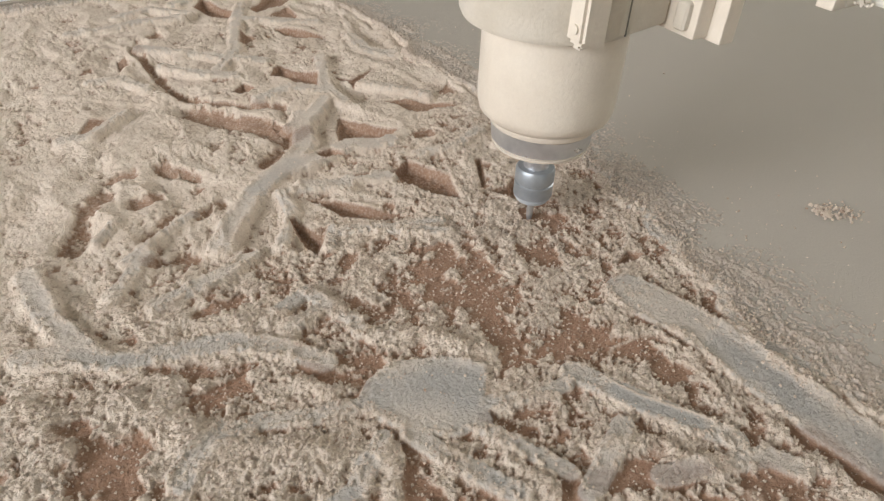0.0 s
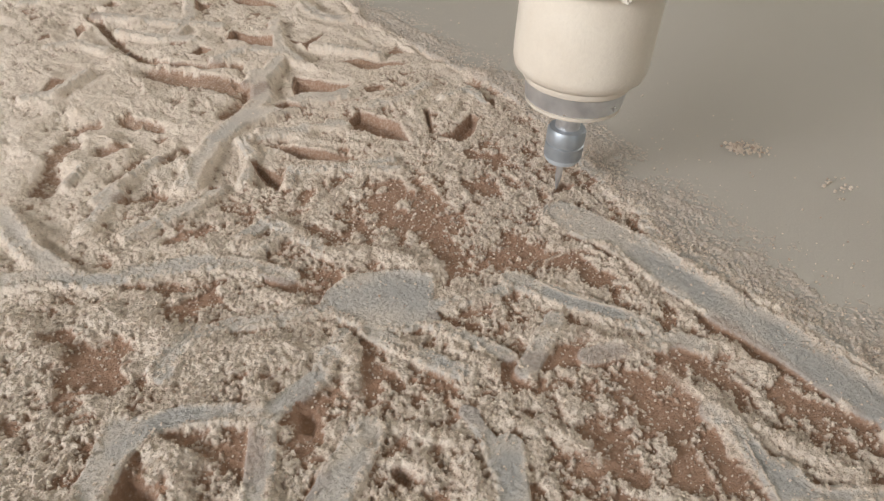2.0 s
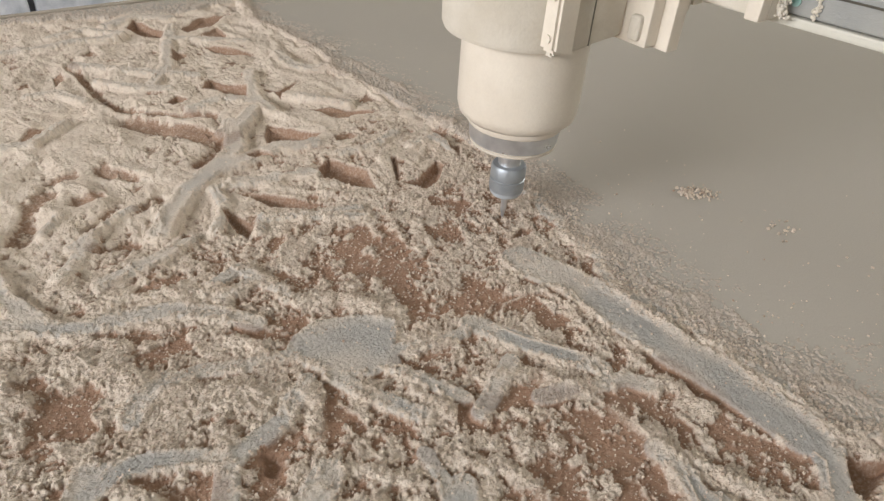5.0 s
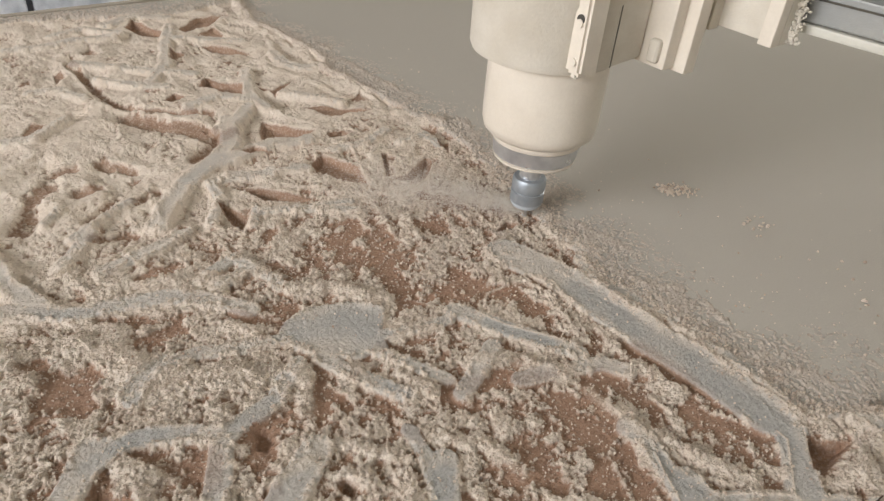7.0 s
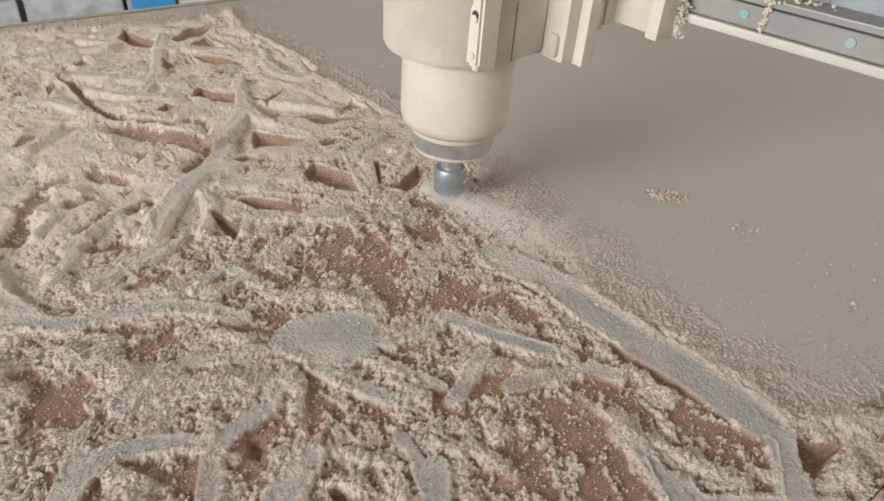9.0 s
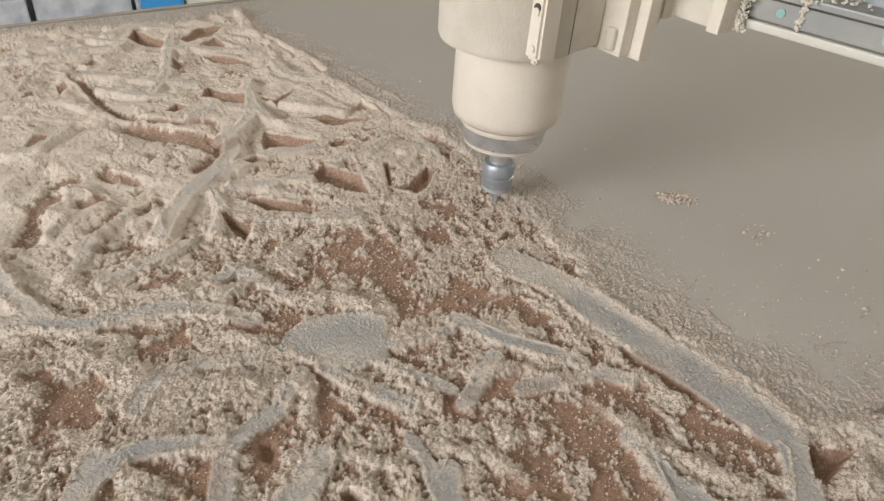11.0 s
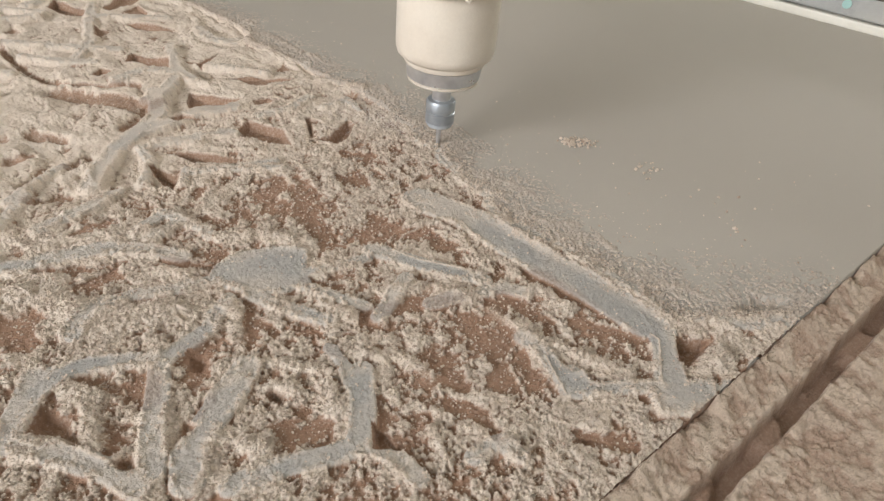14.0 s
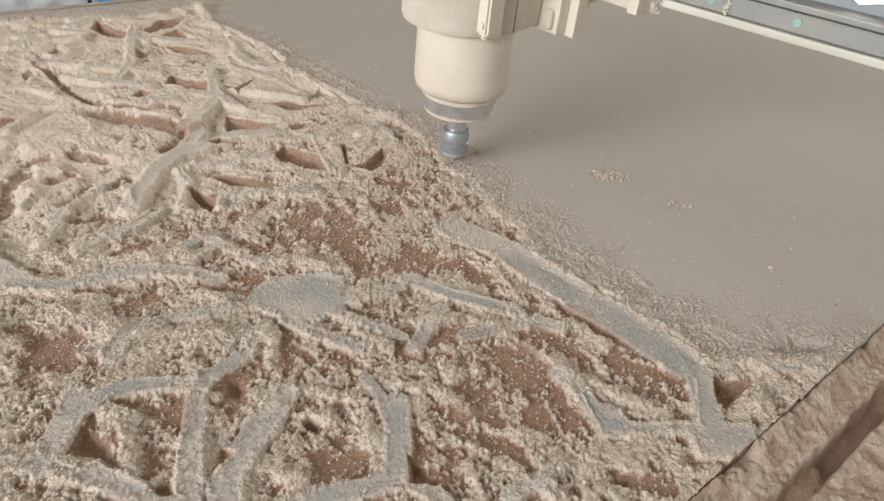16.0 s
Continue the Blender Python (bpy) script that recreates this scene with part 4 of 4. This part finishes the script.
cake = strewn("caked_dust", np.array(caked), CASTING, "dust caked on the slide edge")
for key in ("category", "kind"):
    del cake[key]
cake.parent = spindle

# ---- gantry beam ----
gantry = tagged(new("gantry"), "grey linear rail and white strip of the moving gantry", "gantry")
rail = part("rail", box(0.1185, -0.62, 0.2215, 0.150, 1.55, 0.2460, 0.0015), RAIL, gantry, "dusty grey linear rail")
part("rail_groove", box(0.1172, -0.62, 0.2390, 0.1186, 1.55, 0.2405), RUBBER, rail)
part("cover_strip", box(0.1160, -0.62, 0.2130, 0.150, 1.55, 0.2205, 0.002), STRIP, gantry, "white cover strip under the rail")
for y in (-0.167, -0.248, -0.326, -0.408):
    bm = bmesh.new()
    bmesh.ops.create_cone(bm, cap_ends=True, segments=20, radius1=0.0036, radius2=0.0036, depth=0.002, matrix=pose(0.1182, y, 0.231, 0, 90, 0))
    part("rail_plug", bm, TEAL, rail, "small teal hole plug")
outline = [(-0.135, 0.2300)]
for k in range(15):
    y = -0.15 - 0.0145 * k
    outline.append((y, 0.257 + 0.004 * math.sin(k * 1.9) + (0.013 if 3 < k < 7 else 0.0) - 0.0004 * k))
outline += [(-0.372, 0.2300)]
bm = extruded(outline, 0.0, 0.004)
bm.transform(Matrix(((0, 1, 0, 0.154), (1, 0, 0, 0), (0, 0, 1, 0), (0, 0, 0, 1))))
bmesh.ops.recalc_face_normals(bm, faces=bm.faces)
part("torn_cover", bm, GREY_SHEET, gantry, "torn blue-grey cover sheet")
heap = []
for _ in range(70):
    s = 0.0015 + 0.003 * RNG.random()
    heap.append((0.134 + 0.008 * RNG.normal(), -0.196 + 0.014 * RNG.normal(), 0.2455 + abs(0.004 * RNG.normal()), s))
for _ in range(60):
    s = 0.002 + 0.002 * RNG.random()
    heap.append((0.117, -0.184 + 0.0015 * RNG.normal(), 0.222 + 0.03 * RNG.random(), s))
cake = strewn("rail_dust", np.array(heap), CASTING, "little heap of dust on the rail")
for key in ("category", "kind"):
    del cake[key]
cake.parent = gantry
for y in (-0.66, 1.57):
    part("gantry_post", box(0.09, y - 0.05, -0.10, 0.30, y + 0.05, 0.55, 0.006), CASTING, gantry)
part("gantry_beam", box(0.155, -0.62, 0.40, 0.30, 1.55, 0.55, 0.006), CASTING, gantry)

# ---- hall ----
tagged(part("floor", box(-3.1, -4.1, -0.95, 5.58, 3.3, -0.85), CONCRETE), "grey concrete workshop floor", kind="structure")
tagged(part("ceiling", box(-3.1, -4.1, 3.0, 5.1, 3.3, 3.1), CHALK), "pale workshop ceiling", kind="structure")
wall = tagged(part("wall_north", box(-3.1, 3.03, -0.85, 5.1, 3.2, 3.0), MORTAR), "workshop wall of grey painted blocks", kind="structure")


def wall_with_opening(name, axis, at, thick, a0, a1, o0, o1, z0, z1, label):
    """A wall along one axis with one opening, built of four pieces in one mesh."""
    bm = bmesh.new()
    for p0, p1, q0, q1 in ((a0, o0, -0.85, 3.0), (o1, a1, -0.85, 3.0), (o0, o1, -0.85, z0), (o0, o1, z1, 3.0)):
        if p1 - p0 < 1e-4 or q1 - q0 < 1e-4:
            continue
        piece = box(at, p0, q0, at + thick, p1, q1) if axis == "y" else box(p0, at, q0, p1, at + thick, q1)
        tmp = bpy.data.meshes.new("piece")
        piece.to_mesh(tmp)
        piece.free()
        bm.from_mesh(tmp)
        bpy.data.meshes.remove(tmp)
    return tagged(part(name, bm, CHALK), label, kind="structure")


wall_with_opening("wall_west", "y", -3.1, 0.12, -4.1, 3.03, -1.05, 1.15, 0.62, 1.88, "white workshop wall with a window opening")
wall_with_opening("wall_east", "y", 5.0, 0.12, -4.1, 3.03, -0.6, 2.75, -0.85, 2.2, "white workshop wall with an open bright gate")
# the south opening is made up, it only holds the fill lamp
wall_with_opening("wall_south", "x", -4.1, 0.12, -2.98, 5.0, -0.5, 2.3, -0.85, 2.4, "unseen white workshop wall with an opening for the fill lamp")

# painted blocks of the wall
ROWS_OF_BLOCKS = ((-0.165, -0.275, (-0.12, 0.21, 0.50, 0.68)), (-0.290, -0.408, (-0.05, 0.18, 0.40, 0.615, 0.79)), (-0.428, -0.548, (-0.30, 0.02, 0.302, 0.676, 0.95)), (-0.565, -0.69, (-0.2, 0.12, 0.45, 0.76)))
for top, low, cuts in ROWS_OF_BLOCKS:
    for a, b in zip(cuts, cuts[1:]):
        bm = box(a + 0.010, 2.985 + 0.006 * RNG.random(), low, b - 0.012, 3.03, top, 0.010, 2)
        for v in bm.verts:
            v.co.x += 0.006 * RNG.normal() * 0.5
            v.co.z += 0.004 * RNG.normal() * 0.5
        part("block", bm, BLOCK, wall)

# boards leaning flat against the wall
tagged(part("blue_board", extruded([(0.703, -0.335), (0.872, -0.430), (0.878, -0.85), (0.690, -0.85)], 2.955, 2.975, 0.001), BLUE), "bright blue cut board standing against the wall", "board")
tagged(part("white_board", extruded([(0.60, -0.26), (0.70, 0.30), (1.50, 0.30), (0.990, -0.340), (0.876, -0.426), (0.703, -0.331)], 2.960, 2.978, 0.001), PALE), "white board standing against the block wall", "board")
seam = tagged(part("black_trim", extruded([(0.872, -0.432), (0.990, -0.342), (1.30, -0.10), (1.30, -0.092), (0.984, -0.337), (0.866, -0.428), (0.872, -0.84), (0.878, -0.84)], 2.950, 2.956), RUBBER), "thin black edge trim between the boards", kind="structure")
tagged(part("pale_panel", extruded([(0.881, -0.85), (0.881, -0.434), (0.992, -0.345), (1.30, -0.11), (1.30, 0.3), (1.196, 0.3), (1.196, -0.85)], 2.962, 2.980, 0.001), PALE), "pale greenish wall panel beside the blue board", "panel")
tagged(part("pale_panel", box(1.204, 2.962, -0.85, 1.714, 2.98, 0.3, 0.001), PALE), "pale greenish wall panel with a fine seam", "panel")
cab = tagged(new("dark_cabinet"), "dark olive wooden cabinet against the wall", "cabinet")
part("body", box(1.72, 2.72, -0.85, 2.35, 3.0, 0.2, 0.004), DARK_WOOD, cab)
part("door", box(1.806, 2.70, -0.80, 2.06, 2.72, 0.16, 0.003), DARK_WOOD, cab)
part("door", box(2.07, 2.70, -0.80, 2.33, 2.72, 0.16, 0.003), DARK_WOOD, cab)

# bright daylight outside the east gate
m = bpy.data.materials.new("overcast_daylight")
m.use_nodes = True
nt = m.node_tree
nt.nodes.remove(nt.nodes["Principled BSDF"])
em = nt.nodes.new("ShaderNodeEmission")
em.inputs["Color"].default_value, em.inputs["Strength"].default_value = (1.0, 0.97, 0.85, 1), 1.6
nt.links.new(em.outputs[0], nt.nodes["Material Output"].inputs["Surface"])
tagged(part("backdrop", box(5.6, -1.5, -0.95, 5.62, 4.2, 2.8), m), "bright hazy daylight outside the open gate", kind="structure")


# ---- dust thrown up by the cutter ----
def dust_cloud(seed, length, width, height, motes):
    """A drifting plume of fine motes, thrown along x from the cutter."""
    rng = np.random.default_rng(seed)
    cloud = tagged(new("dust_cloud"), "thin pale plume of flying sawdust beside the cutter", "dust cloud", "dust plumes")
    tet = np.array([(1, 1, 1), (-1, -1, 1), (-1, 1, -1), (1, -1, -1)]) * 0.5
    tri = np.array([(0, 1, 2), (0, 3, 1), (0, 2, 3), (1, 3, 2)])
    for mid, reach, share in ((0.16, 0.16, 0.30), (0.46, 0.21, 0.42), (0.78, 0.22, 0.28)):
        n = int(motes * share)
        k = np.abs(mid + reach * rng.normal(size=n))
        x = length * k
        y = width * (0.15 + 0.85 * k) * rng.normal(size=n) * 0.5 + 0.15 * width * np.sin(3 * k + seed)
        z = 0.003 + height * np.abs(rng.normal(size=n)) * (0.35 + 1.3 * np.clip(k * (1.25 - k), 0, 1))
        s = 0.0002 + 0.00022 * rng.random(n) ** 2
        v = (tet[None] * s[:, None, None] + np.stack([x, y, z], -1)[:, None]).reshape(-1, 3)
        f = (tri[None] + 4 * np.arange(n)[:, None, None]).reshape(-1, 3)
        me = bpy.data.meshes.new("wisp")
        me.from_pydata(v.tolist(), [], f.tolist())
        me.materials.append(MIST)
        ob = new("wisp", me)
        ob.parent = cloud
    return cloud


plume_back = dust_cloud(3, 0.17, 0.055, 0.013, 60000)
plume_fore = dust_cloud(5, 0.19, 0.055, 0.013, 60000)


def tool_at(t):
    return [float(np.interp(t, [r[0] for r in TOOL], [r[i] for r in TOOL])) for i in (1, 2)]


def plume_rows(rows):
    """Rows of seconds, drift along the throw, height and heading, from the cutter's place at that time."""
    made = []
    for t, drift, z, az in rows:
        x, y = tool_at(t)
        made.append((t, pose(x + drift * math.cos(radians(az)), y + drift * math.sin(radians(az)), z, 0, 0, az)))
    return made


def motions():
    walk(spindle, [(t, pose(x, y, z)) for t, x, y, z in TOOL])
    walk(gantry, [(t, pose(x - 0.013, 0.404, 0, 0, 0, 6.8)) for t, x, y, z in TOOL])
    low = -0.07
    walk(plume_back, plume_rows([(0, 0, low, 108), (2.2, 0, low, 108), (2.5, 0, -0.006, 108), (2.7, 0, 0, 121), (3.0, 0.05, 0, 140), (3.3, 0.08, low, 142), (6.0, 0, low, 118), (6.3, 0, -0.001, 118), (7.0, 0, 0, 137), (7.5, -0.02, -0.002, 127), (7.9, 0, low, 127), (11.0, 0, low, 170), (11.3, 0, 0, 176), (11.7, 0.03, low, 170), (13.8, 0, low, 110), (14.1, 0, -0.003, 107), (14.5, 0, low, 107), (16, 0, low, 107)]))
    walk(plume_fore, plume_rows([(0, 0, low, -20), (3.1, 0, low, -20), (3.3, -0.02, -0.004, -25), (3.6, 0, 0, -46), (3.9, 0.02, 0, -57), (4.2, 0.04, -0.002, -57), (4.7, 0.06, low, -57), (8.1, 0, low, -51), (8.5, -0.01, -0.002, -63), (9.0, -0.03, -0.003, -81), (9.3, 0, low, -81), (12.1, 0, low, -70), (12.5, -0.02, 0, -81), (12.9, 0.05, 0, -93), (13.3, 0.09, -0.002, -97), (13.7, 0.1, low, -97), (16, 0, low, -97)]))


motions()
